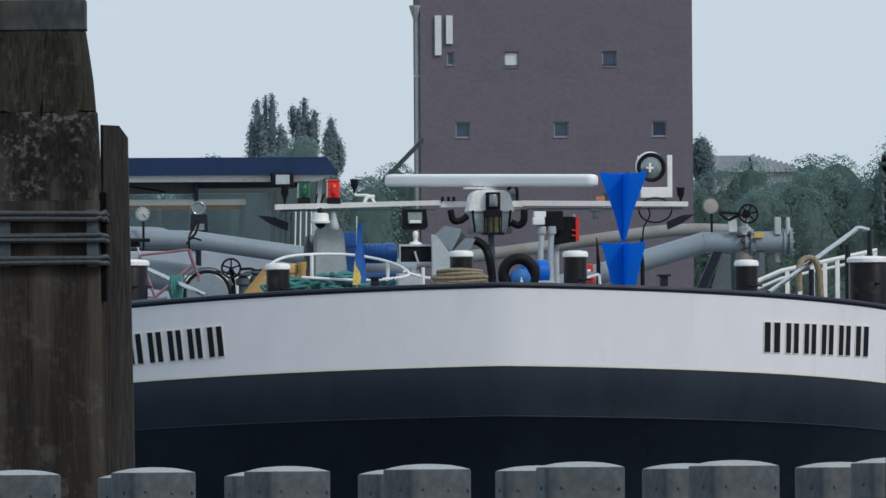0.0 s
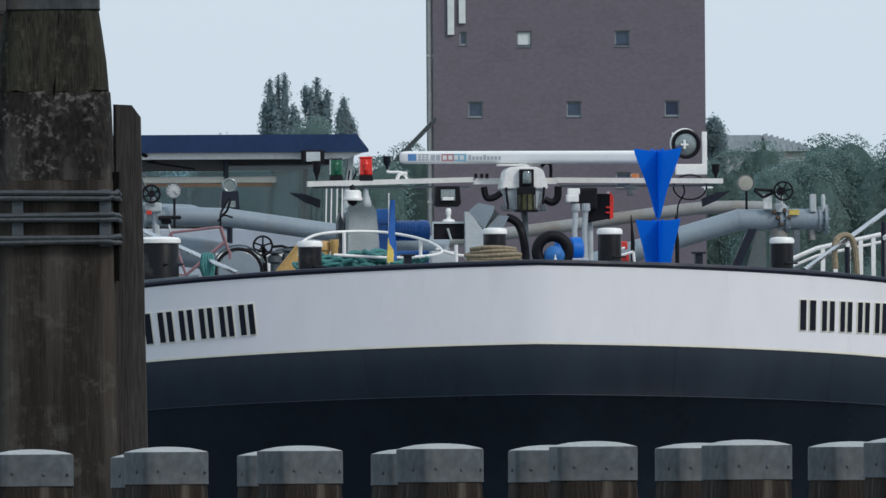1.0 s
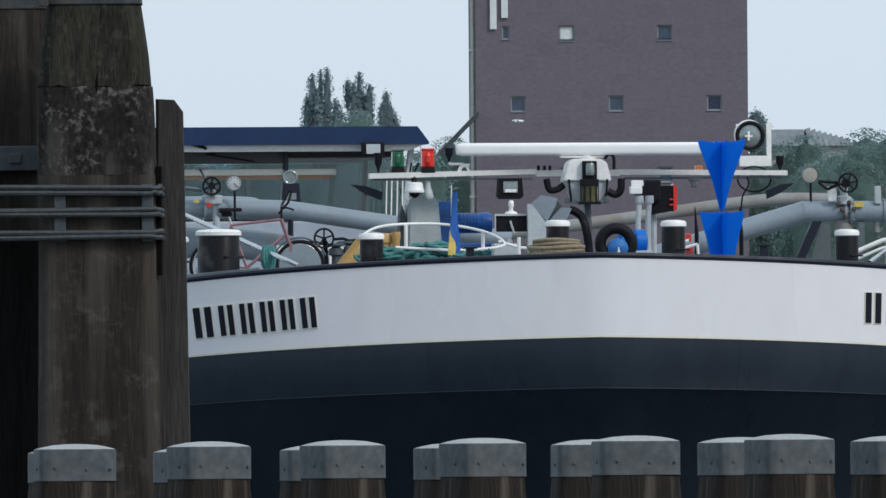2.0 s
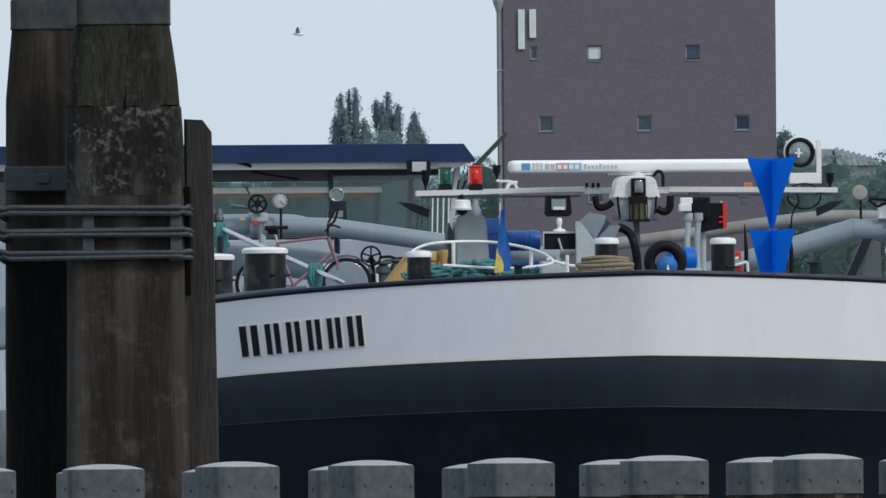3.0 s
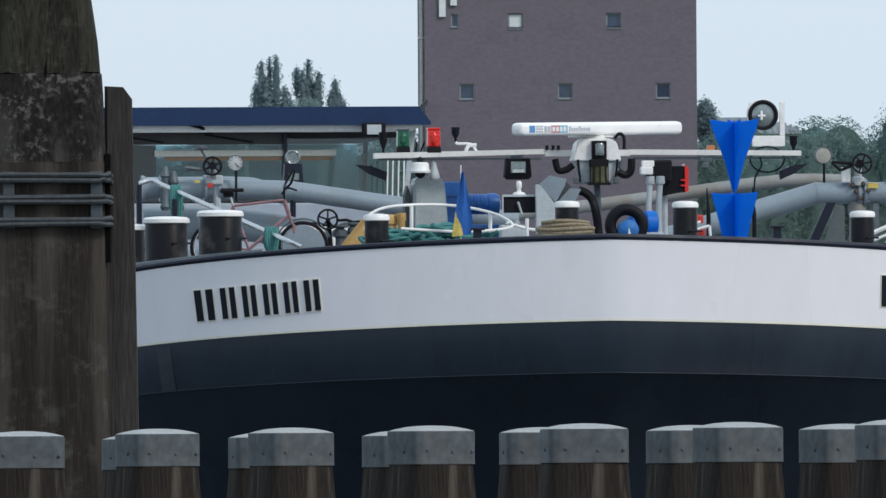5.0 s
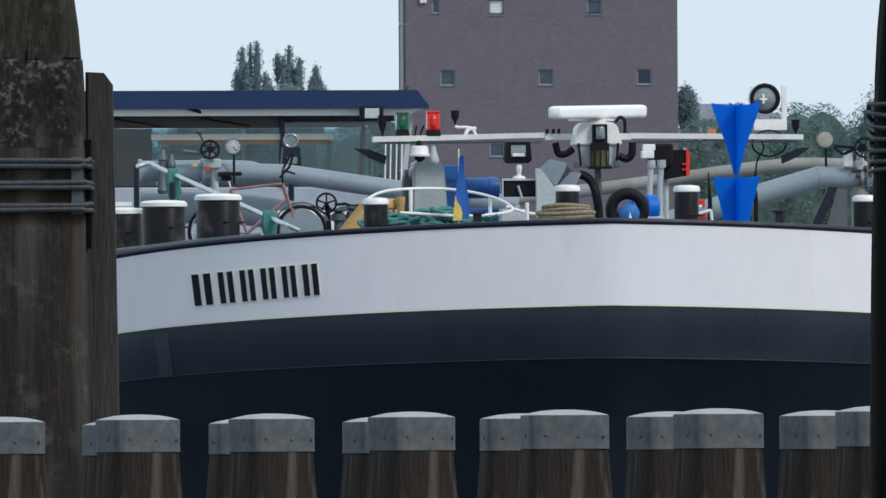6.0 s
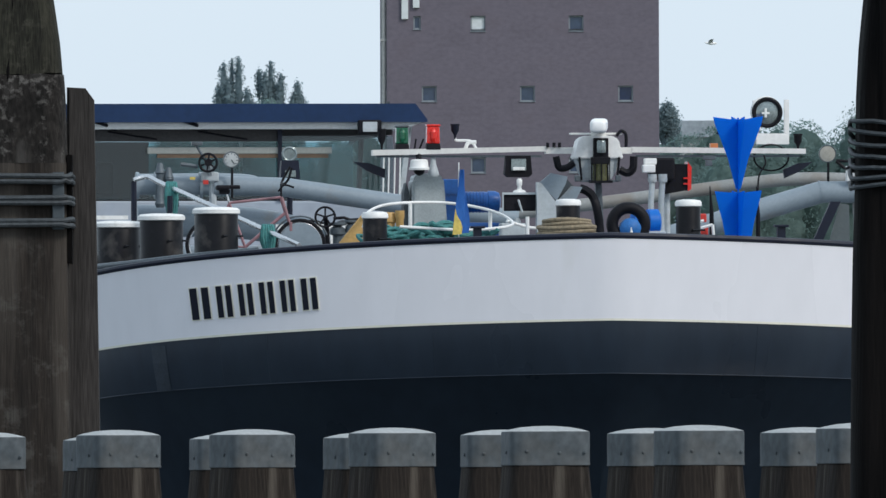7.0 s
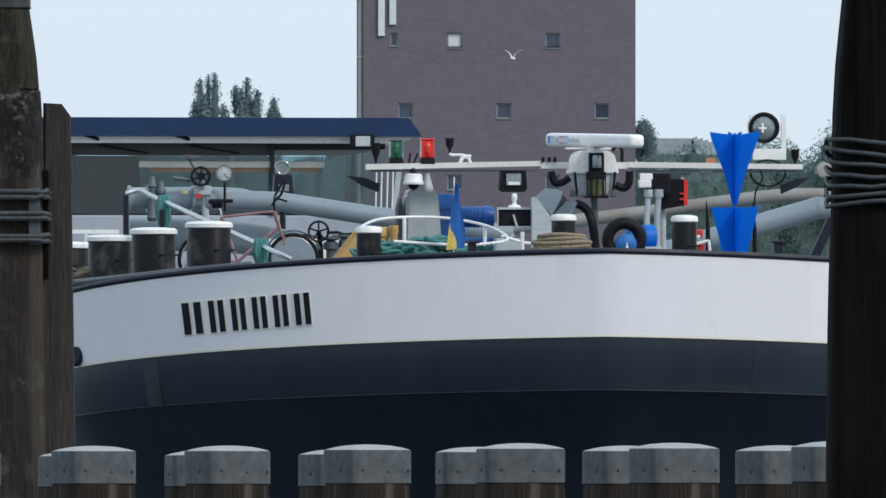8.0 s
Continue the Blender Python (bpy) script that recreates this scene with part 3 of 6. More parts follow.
def mast(BG):
    y = 6.3
    # hinged mast body under the radar
    bm = B()
    prism(bm, [(0.52, 4.5), (0.60, 4.5), (0.60, 5.3), (0.56, 6.1), (0.48, 6.1), (0.52, 5.3)], 5.85, 5.95)
    post = part("radar_mast", bm, M_STEELPLATE, BG, "short grey radar mast")
    bm = B()
    for x0, x1, a, b, c in ((-2.31, -0.1, 6.395, 6.425, 6.44), (1.0, 3.22, 6.43, 6.39, 6.385)):
        prism(bm, [(x0, a - 0.035), (x1, b - 0.035 + 0.02), (x1, b + 0.05), (x0, a + 0.035)], y - 0.09, y + 0.09)
    box(bm, -0.1, 1.0, y - 0.08, y + 0.08, 6.38, 6.46)
    bar = part("cross_arm", bm, M_ALU, post, "long pale aluminium cross arm")
    bm = B()
    for x0, x1 in ((-2.25, -0.15), (1.05, 3.15)):
        bm = B()
        box(bm, x0, x1, y - 0.05, y + 0.05, 6.335, 6.362)
        part("cable_tray", bm, M_STEELPLATE, post)
    nav_light(BG, post, "green_light", -1.93, y, 6.43, 6.745, 0.18, M_GREENLENS, "green signal lamp")
    nav_light(BG, post, "red_light", -1.535, y, 6.43, 6.755, 0.19, M_REDLENS, "bright red signal lamp")
    cup_light(post, -2.185, y, 6.42, 6.70, M_BLACKMATT)
    cup_light(post, -1.25, y, 6.57, 6.76, M_INK)
    cup_light(post, 3.13, y, 6.42, 6.63, M_BLACKMATT)
    bm = B()
    tube(bm, smooth_line([(-1.25, y, 6.57), (-1.22, y, 6.55), (-1.05, y, 6.54), (-0.98, y, 6.45)]), 0.018, 7)
    tube(bm, smooth_line([(-1.12, y, 6.45), (-1.08, y, 6.52), (-0.98, y, 6.53)]), 0.025, 7)
    part("lamp_arm", bm, M_CAPWHITE, post)
    bm = B()
    for dx in (-0.03, 0.03):
        tube(bm, [(-1.74 + dx, y, 6.43), (-1.70 + dx * 1.6, y, 6.57)], 0.013, 6)
    part("stub_aerial", bm, M_BLACKMATT, post)
    bm = B()
    lathe(bm, [(0.128, 6.175), (0.132, 6.20), (0.12, 6.215), (0.11, 6.295), (0.09, 6.31)], 20, pose(-1.72, 6.2, 0))
    dome = part("camera_dome", bm, M_CAPWHITE, post, "white camera dome hung from the arm", smooth=True)
    bm = B()
    lathe(bm, [(0.005, 6.10), (0.04, 6.115), (0.065, 6.14), (0.075, 6.175)], 16, pose(-1.72, 6.2, 0))
    part("dome_lens", bm, M_BLACK, dome, smooth=True)
    bm = B()
    tube(bm, [(-1.72, 6.2, 6.29), (-1.72, 6.25, 6.39)], 0.035, 8)
    part("dome_bracket", bm, M_BLACKMATT, dome)
    bm = B()
    lathe(bm, [(0.03, 6.34), (0.035, 6.26), (0.06, 6.18), (0.075, 6.12), (0.06, 6.09)], 14, pose(-1.53, y, 0))
    part("horn", bm, M_GREY, post, "grey loudhailer horn", smooth=True)
    # dark wing mirror blade at the arm's end, and its twin
    for x0, x1, zz0, zz1 in ((-2.52, -2.10, 6.29, 6.13), (3.36, 2.98, 6.28, 6.12)):
        bm = B()
        prism(bm, [(x0, zz0), (x0 + (x1 - x0) * 0.5, zz0 - 0.02), (x1, zz1 + 0.06), (x1 - (x1 - x0) * 0.04, zz1 - 0.05), (x0 + (x1 - x0) * 0.45, zz1 + 0.035)], 6.6, 6.68)
        part("blade_light", bm, M_RAILBLACK, post, "dark wedge lamp under the arm's end")
    # searchlight on its white yoke
    bm = B()
    box(bm, 2.64, 3.06, 6.62, 6.70, 6.50, 6.64, 0.01)
    box(bm, 3.00, 3.06, 6.62, 6.70, 6.64, 7.07)
    box(bm, 2.60, 2.66, 6.62, 6.70, 6.64, 7.06)
    yoke = part("searchlight_yoke", bm, M_CAPWHITE, post, "white bracket of the searchlight")
    bm = B()
    rot = pose(2.775, 6.6, 6.905, 90, 0, 0)
    lathe(bm, [(0.10, -0.22), (0.17, -0.16), (0.19, -0.02), (0.19, 0.0)], 26, rot)
    sl = part("searchlight", bm, M_CAPWHITE, post, "round searchlight with black rim", smooth=True)
    bm = B()
    ring(bm, (2.775, 6.585, 6.905), 0.172, 0.026, "y", 30, 8)
    part("searchlight_rim", bm, M_BLACKMATT, post, "black rim of the searchlight", smooth=True)
    bm = B()
    lathe(bm, [(0.15, -0.015), (0.15, 0.0), (0.08, 0.018), (0.02, 0.022)], 24, pose(2.775, 6.60, 6.905, 90, 0, 0))
    part("searchlight_glass", bm, M_LAMPGLASS, post, smooth=True)
    bm = B()
    box(bm, 2.735, 2.765, 6.53, 6.57, 6.84, 6.96, 0.008)
    box(bm, 2.70, 2.80, 6.535, 6.565, 6.885, 6.91, 0.006)
    part("bulb_holder", bm, M_CAPWHITE, post)
    bm = B()
    ring(bm, (2.764, 6.63, 6.915), 0.184, 0.018, "y", 30, 8)
    part("searchlight_cowl", bm, M_CAPWHITE, post, "white cowl behind the rim", smooth=True)
    bm = B()
    ring(bm, (2.80, 6.4, 6.33), 0.22, 0.012, "y", 28, 6, 0.75)
    part("cable_loop", bm, M_BLACKMATT, post)
    bm = B()
    box(bm, 2.00, 2.10, 6.22, 6.32, 6.44, 6.51, 0.01)
    part("amber_lamp", bm, M_AMBER, post, "small amber lamp")
    bm = B()
    box(bm, 1.90, 2.06, 6.17, 6.23, 6.30, 6.35, 0.008)
    box(bm, 1.93, 2.02, 6.16, 6.24, 6.22, 6.30, 0.012, 0.9)
    part("hanging_lamp", bm, M_STEELPLATE, post)
    bm = B()
    tube(bm, smooth_line([(2.68, 6.2, 6.36), (2.70, 6.2, 6.25), (2.62, 6.2, 6.1), (2.6, 6.2, 5.9)]), 0.012, 6)
    part("hanging_cable", bm, M_BLACKMATT, post)
    # floodlight below the arm
    bm = B()
    prism(bm, [(-0.64, 6.35), (-0.33, 6.35), (-0.31, 6.12), (-0.35, 6.08), (-0.62, 6.08), (-0.66, 6.12)], 5.92, 6.1)
    fl = part("deck_floodlight", bm, M_BLACKMATT, post, "black deck floodlight with pale glass")
    bm = B()
    box(bm, -0.58, -0.39, 5.90, 5.918, 6.16, 6.31, 0.005)
    part("flood_glass", bm, M_LAMPGLASS, post)
    bm = B()
    box(bm, -0.56, -0.41, 5.88, 5.90, 6.165, 6.205, 0.005)
    part("flood_tube", bm, M_CAPWHITE, post)
    for x in (-0.02, 0.06, 0.13):
        bm = B()
        tube(bm, [(x - 0.06, 6.2, 6.46), (x - 0.06, 6.2, 6.52)], 0.022, 6)
        part("cable_gland", bm, M_BLACKMATT, post)
    # radar housing
    bm = B()
    prism(bm, [(0.34, 6.60), (0.70, 6.60), (0.78, 6.55), (0.84, 6.31), (0.21, 6.31), (0.27, 6.55)], 5.80, 6.25)
    bmesh.ops.bevel(bm, geom=bm.edges[:], offset=0.014, segments=2, affect="EDGES")
    part("radar_housing", bm, M_CAPWHITE, post, "white faceted radar housing", smooth=True)
    bm = B()
    prism(bm, [(0.25, 6.31), (0.80, 6.31), (0.75, 6.15), (0.69, 6.05), (0.36, 6.05), (0.30, 6.15)], 5.84, 6.22)
    bmesh.ops.bevel(bm, geom=bm.edges[:], offset=0.01, segments=2, affect="EDGES")
    part("housing_base", bm, M_GREY, post, "grey lower shell of the radar", smooth=True)
    bm = B()
    box(bm, 0.45, 0.64, 5.72, 5.82, 6.30, 6.57, 0.015)
    box(bm, 0.42, 0.66, 5.70, 5.82, 6.24, 6.33, 0.01)
    cm = part("masthead_camera", bm, M_BLACKMATT, post, "black masthead lamp housing")
    bm = B()
    lathe(bm, [(0.055, 6.38), (0.06, 6.40), (0.06, 6.52), (0.05, 6.54)], 14, pose(0.545, 5.71, 0))
    part("masthead_lens", bm, M_LAMPGLASS, post, smooth=True)
    bm = B()
    lathe(bm, [(0.10, 6.03), (0.105, 6.06), (0.10, 6.22), (0.11, 6.24)], 16, pose(0.54, 5.74, 0))
    part("masthead_lantern", bm, mat("smoked_lantern_glass", (0.10, 0.10, 0.05), 0.1, var=0.3, scale=10), post, "smoked glass lantern", smooth=True)
    bm = B()
    for k in range(5):
        a = math.pi + k * math.pi / 4
        tube(bm, [(0.54 + 0.115 * math.cos(a), 5.74 + 0.115 * math.sin(a), 6.01), (0.54 + 0.115 * math.cos(a), 5.74 + 0.115 * math.sin(a), 6.25)], 0.008, 6)
    box(bm, 0.40, 0.68, 5.62, 5.84, 6.00, 6.03)
    part("lantern_guard", bm, M_BLACKMATT, post)
    for s in (-1, 1):
        bm = B()
        box(bm, 0.51 + s * 0.26 - 0.035, 0.51 + s * 0.26 + 0.035, 5.76, 5.84, 6.02, 6.10, 0.01)
        part("grey_lug", bm, M_STEELPLATE, post)
    for x in (0.275, 0.785):
        bm = B()
        tube(bm, [(x, 5.80, 6.33), (x + (0.03 if x < 0.5 else -0.03), 5.80, 6.03)], 0.016, 6)
        part("guard_bar", bm, M_BLACKMATT, post, "black guard bar of the radar")
    bm = B()
    box(bm, 0.29, 0.77, 5.77, 5.83, 6.015, 6.04, 0.005)
    part("guard_foot", bm, M_STEELPLATE, post)
    bm = B()
    box(bm, 0.18, 0.84, 5.92, 6.08, 6.615, 6.64, 0.005)
    lathe(bm, [(0.12, 6.58), (0.12, 6.63), (0.09, 6.64), (0.09, 6.68)], 18, pose(0.545, 6.0, 0))
    part("turning_collar", bm, M_ALU, post, smooth=True)
    # black cable elbows round the housing
    for pts, r in (([(0.22, 5.9, 6.26), (0.13, 5.9, 6.20), (0.03, 5.9, 6.20), (-0.01, 5.9, 6.34)], 0.045), ([(0.80, 5.9, 6.17), (0.90, 5.9, 6.13), (0.97, 5.9, 6.19), (0.98, 5.9, 6.34)], 0.05),
                   ([(0.76, 5.9, 6.60), (0.82, 5.9, 6.66), (0.88, 5.9, 6.62), (0.885, 5.9, 6.46)], 0.022), ([(0.26, 5.6, 5.93), (0.34, 5.58, 5.90), (0.42, 5.55, 5.82), (0.465, 5.5, 5.66), (0.50, 5.5, 5.4), (0.51, 5.45, 5.0), (0.51, 5.45, 4.5)], 0.056)):
        bm = B()
        tube(bm, smooth_line(pts), r, 9)
        part("cable_hose", bm, M_BLACKMATT, post, "ribbed black cable hose", smooth=True)
    # turning antenna
    bm = B()
    rings = []
    for x, k in ((-1.735, 0.55), (-1.72, 0.80), (-1.69, 0.94), (-1.64, 1.0), (-0.8, 1.0), (0.0, 1.0), (0.8, 1.0), (1.64, 1.0), (1.69, 0.94), (1.72, 0.80), (1.735, 0.55)):
        row = []
        for q in range(28):
            a = (q + 0.5) * 2 * math.pi / 28
            e = (abs(math.cos(a)) ** 4.5 + abs(math.sin(a)) ** 4.5) ** (-1 / 4.5)
            row.append(bm.verts.new((x, 0.107 * k * e * math.cos(a), 0.085 * k * e * math.sin(a))))
        rings.append(row)
    for a, c in zip(rings, rings[1:]):
        for q in range(28):
            bm.faces.new((a[q], a[(q + 1) % 28], c[(q + 1) % 28], c[q]))
    bm.faces.new(rings[0][::-1])
    bm.faces.new(rings[-1])
    ant = part("radar_antenna", bm, M_RADAR, BG, "long white turning radar antenna", smooth=True)
    bm = B()
    lathe(bm, [(0.07, -0.13), (0.07, -0.08)], 16)
    part("pivot", bm, M_ALU, ant)
    for a, b, z0, z1, mm in ((-1.60, -1.48, -0.042, 0.048, M_LABELBLUE), (-1.13, -0.955, -0.048, 0.048, M_LABELRED), (-0.955, -0.78, -0.048, 0.048, M_LABELCYAN)):
        bm = B()
        box(bm, a, b, -0.1085, -0.1, z0, z1)
        part("label_block", bm, mm, ant)
    for i in range(3):
        for j in range(3):
            bm = B()
            box(bm, -1.455 + 0.052 * i, -1.415 + 0.052 * i, -0.1085, -0.1, -0.04 + 0.032 * j, -0.018 + 0.032 * j)
            part("label_dot", bm, M_LABELGREY, ant)
    for a in (-1.28, -1.205):
        bm = B()
        box(bm, a, a + 0.06, -0.1085, -0.1, -0.04, 0.04)
        part("label_bar", bm, M_LABELGREY, ant)
    for a in range(4):
        bm = B()
        box(bm, -1.11 + 0.08 * a, -1.055 + 0.08 * a, -0.110, -0.104, -0.028, 0.028)
        part("label_bar", bm, M_CAPWHITE, ant)
    for a in range(9):
        bm = B()
        box(bm, -0.75 + 0.052 * a, -0.712 + 0.052 * a, -0.1085, -0.1, -0.032, 0.034 if a in (0, 4) else 0.014)
        part("label_bar", bm, M_LABELGREY, ant)
    global ANTENNA
    ANTENNA = ant


def foredeck(BG):
    # grey ventilator trunk beside the winch
    bm = B()
    prism(bm, [(-1.80, 4.5), (-1.24, 4.5), (-1.36, 6.08), (-1.44, 6.14), (-1.70, 6.14), (-1.76, 6.06)], 6.6, 7.1)
    bmesh.ops.bevel(bm, geom=bm.edges[:], offset=0.03, segments=2, affect="EDGES")
    part("ventilator_trunk", bm, mat("galvanised_sheet", (0.36, 0.40, 0.41), 0.45, 0.3, var=0.1, scale=6), BG, "galvanised tapering ventilator trunk")
    bm = B()
    prism(bm, [(-1.88, 4.5), (-1.82, 4.5), (-1.79, 5.9), (-1.83, 6.02), (-1.86, 5.9)], 6.7, 7.0)
    part("trunk_fin", bm, M_SPACER, BG)
    # blue winch motor
    bm = B()
    box(bm, -1.34, -1.09, 6.9, 7.2, 5.5, 6.07, 0.015)
    box(bm, -1.37, -1.07, 6.88, 7.2, 5.88, 5.94)
    wm = part("winch", bm, M_BLUEMOTOR, BG, "blue anchor winch gearbox")
    bm = B()
    rot = pose(0, 7.05, 5.78, 0, 90, 0)
    lathe(bm, [(0.115, -1.10), (0.13, -1.08), (0.13, -0.76), (0.142, -0.75), (0.142, -0.66), (0.12, -0.61), (0.06, -0.59)], 20, rot)
    part("winch_motor", bm, M_BLUEMOTOR, wm, "blue electric motor", smooth=True)
    bm = B()
    for k in range(6):
        ring(bm, (-1.02 + 0.042 * k, 7.05, 5.78), 0.134, 0.008, "x", 18, 5)
    part("cooling_fin", bm, M_BLUEMOTOR, wm)
    bm = B()
    box(bm, -1.45, -0.6, 6.9, 7.3, 4.5, 5.52, 0.03)
    part("winch_bed", bm, M_BLUEMOTOR, wm)
    # white tubular guard rail round the winch
    bm = B()
    tube(bm, smooth_line([(-2.75, 3.3, 5.42), (-2.60, 4.0, 5.62), (-2.2, 4.8, 5.73), (-1.5, 5.0, 5.74), (-1.0, 4.6, 5.64), (-0.80, 4.0, 5.50), (-0.92, 3.6, 5.42), (-1.5, 3.3, 5.38), (-2.3, 3.2, 5.42)], 8), 0.019, 8)
    gr = part("guard_rail", bm, M_CAPWHITE, BG, "white tubular guard rail", smooth=True)
    for x, y, z in ((-1.98, 4.9, 5.73), (-1.0, 4.6, 5.63), (-0.62, 3.8, 5.55), (-2.6, 4.0, 5.6)):
        bm = B()
        tube(bm, [(x, y, 4.5), (x, y, z)], 0.024, 8)
        part("rail_post", bm, M_CAPWHITE, BG)
    bm = B()
    tube(bm, smooth_line([(-0.86, 4.0, 5.50), (-0.55, 4.2, 5.42), (-0.3, 4.6, 5.42), (-0.1, 4.8, 5.46)]), 0.02, 8)
    part("rail_bar", bm, M_CAPWHITE, BG)
    # small white box and screen near the middle
    bm = B()
    box(bm, -0.86, -0.55, 4.6, 4.9, 4.5, 5.48, 0.02)
    part("deck_locker", bm, M_GREY, BG, "pale grey deck locker")
    bm = B()
    box(bm, -0.78, -0.36, 5.0, 5.2, 5.64, 5.86, 0.02)
    part("instrument_screen", bm, M_BLACKMATT, BG, "black instrument box with pale frame")
    bm = B()
    for a, b, c, d in ((-0.80, -0.34, 5.845, 5.872), (-0.80, -0.785, 5.62, 5.845), (-0.36, -0.34, 5.62, 5.845)):
        box(bm, a, b, 4.97, 5.01, c, d)
    tube(bm, [(-0.60, 4.96, 5.78), (-0.55, 4.96, 5.62)], 0.015, 6)
    part("screen_frame", bm, M_GREY, BG)
    bm = B()
    lathe(bm, [(0.05, 4.5), (0.05, 5.5), (0.03, 5.55)], 10, pose(-0.6, 5.1, 0))
    part("screen_post", bm, M_GREY, BG)
    bm = B()
    lathe(bm, [(0.09, 5.87), (0.07, 5.90), (0.03, 5.91), (0.025, 5.95), (0.036, 5.97), (0.036, 6.03), (0.02, 6.05)], 14, pose(-0.57, 5.1, 0))
    part("satellite_pod", bm, M_CAPWHITE, BG, "small white satellite pod", smooth=True)
    # folded grey mast bracket plates
    for pts, y0, y1 in (([(-0.345, 4.5), (-0.345, 5.99), (-0.315, 5.99), (-0.12, 5.74), (-0.12, 4.5)], 4.9, 4.93), ([(-0.30, 6.0), (-0.16, 6.12), (0.055, 6.075), (0.035, 5.99), (-0.085, 5.77)], 5.2, 5.24),
                        ([(-0.08, 5.60), (-0.065, 5.766), (0.112, 5.956), (0.255, 5.944), (0.16, 5.754), (0.14, 5.60)], 5.3, 5.34), ([(-0.375, 4.5), (-0.375, 6.0), (-0.345, 6.0), (-0.345, 4.5)], 4.86, 5.0),
                        ([(-0.20, 5.55), (-0.22, 6.02), (0.06, 6.05), (0.20, 5.90), (0.13, 5.50)], 5.37, 5.40), ([(0.16, 4.5), (0.18, 5.75), (0.205, 5.75), (0.20, 4.5)], 5.25, 5.29)):
        bm = B()
        prism(bm, pts, y0, y1)
        part("bracket_plate", bm, M_SPACER if y0 == 5.37 else M_PIPE if 5.1 < y0 != 5.25 else M_GREY, BG, "grey folded bracket plate")
    # hydraulic legs, dark box with red edge
    for x in (1.11, 1.24):
        bm = B()
        tube(bm, [(x, 5.0, 4.5), (x - 0.02, 5.0, 5.75), (x, 5.0, 6.05)], 0.038, 10)
        lathe(bm, [(0.055, 6.0), (0.06, 6.03), (0.055, 6.10)], 12, pose(x, 5.0, 0))
        part("hydraulic_ram", bm, M_GREY, BG, "pale grey hydraulic ram", smooth=True)
    bm = B()
    box(bm, 0.98, 1.14, 4.92, 5.06, 6.12, 6.22, 0.015)
    box(bm, 1.00, 1.16, 4.95, 5.05, 6.22, 6.30, 0.015)
    part("junction_box", bm, M_CAPWHITE, BG, "white junction box")
    bm = B()
    box(bm, 1.14, 1.47, 5.6, 5.8, 6.03, 6.32, 0.03)
    part("loudspeaker", bm, M_BLACKMATT, BG, "black deck loudspeaker")
    bm = B()
    prism(bm, [(1.32, 5.85), (1.66, 5.91), (1.67, 6.24), (1.34, 6.24)], 5.8, 6.1)
    rb = part("equipment_box", bm, M_BLACKMATT, BG, "black box with a red edge")
    bm = B()
    prism(bm, [(1.655, 5.90), (1.70, 5.92), (1.705, 6.20), (1.655, 6.27)], 5.78, 6.1)
    for z in (5.98, 6.05):
        box(bm, 1.60, 1.66, 5.77, 5.80, z, z + 0.02)
    part("red_edge", bm, M_REDLENS, BG, "bright red edge of the box")
    bm = B()
    tube(bm, [(1.41, 5.95, 4.5), (1.41, 5.95, 5.9)], 0.04, 8)
    part("box_post", bm, M_GREY, BG)
    # blue drum behind the tyre, red pump and its white frame
    bm = B()
    lathe(bm, [(0.10, 0.0), (0.13, 0.02), (0.13, 0.20), (0.165, 0.21), (0.165, 0.34), (0.13, 0.36)], 22, pose(0.62, 3.2, 5.47, 0, 90, 8))
    part("rope_drum", bm, M_BLUE, BG, "bright blue rope drum", smooth=True)
    bm = B()
    box(bm, 0.72, 1.05, 3.1, 3.5, 4.5, 5.36, 0.02)
    part("drum_bed", bm, M_GREY, BG)
    bm = B()
    box(bm, 1.42, 1.62, 3.4, 3.6, 5.22, 5.42, 0.02)
    box(bm, 1.46, 1.60, 3.4, 3.6, 5.47, 5.58, 0.02)
    part("pump", bm, M_RED, BG, "red deck pump")
    bm = B()
    for a, c in (((1.38, 3.3, 5.36), (1.66, 3.3, 5.44)), ((1.66, 3.3, 5.44), (1.70, 3.3, 5.0)), ((1.36, 3.3, 5.45), (1.55, 3.3, 5.49))):
        tube(bm, [a, c], 0.02, 6)
    tube(bm, [(1.52, 3.5, 4.5), (1.52, 3.5, 5.25)], 0.05, 8)
    part("pump_frame", bm, M_CAPWHITE, BG)
    bm = B()
    ring(bm, (1.36, 3.0, 5.42), 0.07, 0.02, "y", 18, 6)
    tube(bm, [(1.36, 3.0, 4.5), (1.36, 3.0, 5.36)], 0.025, 6)
    part("hand_valve", bm, M_BLACKMATT, BG)
    # day-signal cones of crossed blue plates on their line
    bm = B()
    for zt, zb, wt, wb, dip in ((6.82, 5.90, 0.325, 0.03, 0.05), (5.885, 5.22, 0.306, 0.155, 0.035)):
        for ang in (8, 98):
            r = Matrix.Rotation(radians(ang), 4, "Z")
            s = B()
            out = [(-wt, zt - 0.01), (0.0, zt - dip), (wt, zt), (wt * 0.93, zt - 0.10), (wb + (wt - wb) * 0.35, zb + (zt - zb) * 0.42), (wb, zb), (-wb, zb), (-wb - (wt - wb) * 0.35, zb + (zt - zb) * 0.42), (-wt * 0.93, zt - 0.10)]
            k = 0.96 if ang > 45 else 1.0
            prism(s, [(x * k, z) for x, z in out], -0.006, 0.006)
            bmesh.ops.transform(s, matrix=Matrix.Translation((2.125, 4.4, 0)) @ r, verts=s.verts)
            me = bpy.data.meshes.new("tmp")
            s.to_mesh(me)
            s.free()
            bm.from_mesh(me)
            bpy.data.meshes.remove(me)
    part("signal_cone", bm, M_CONE, BG, "bright blue day-signal cones of crossed plates")
    bm = B()
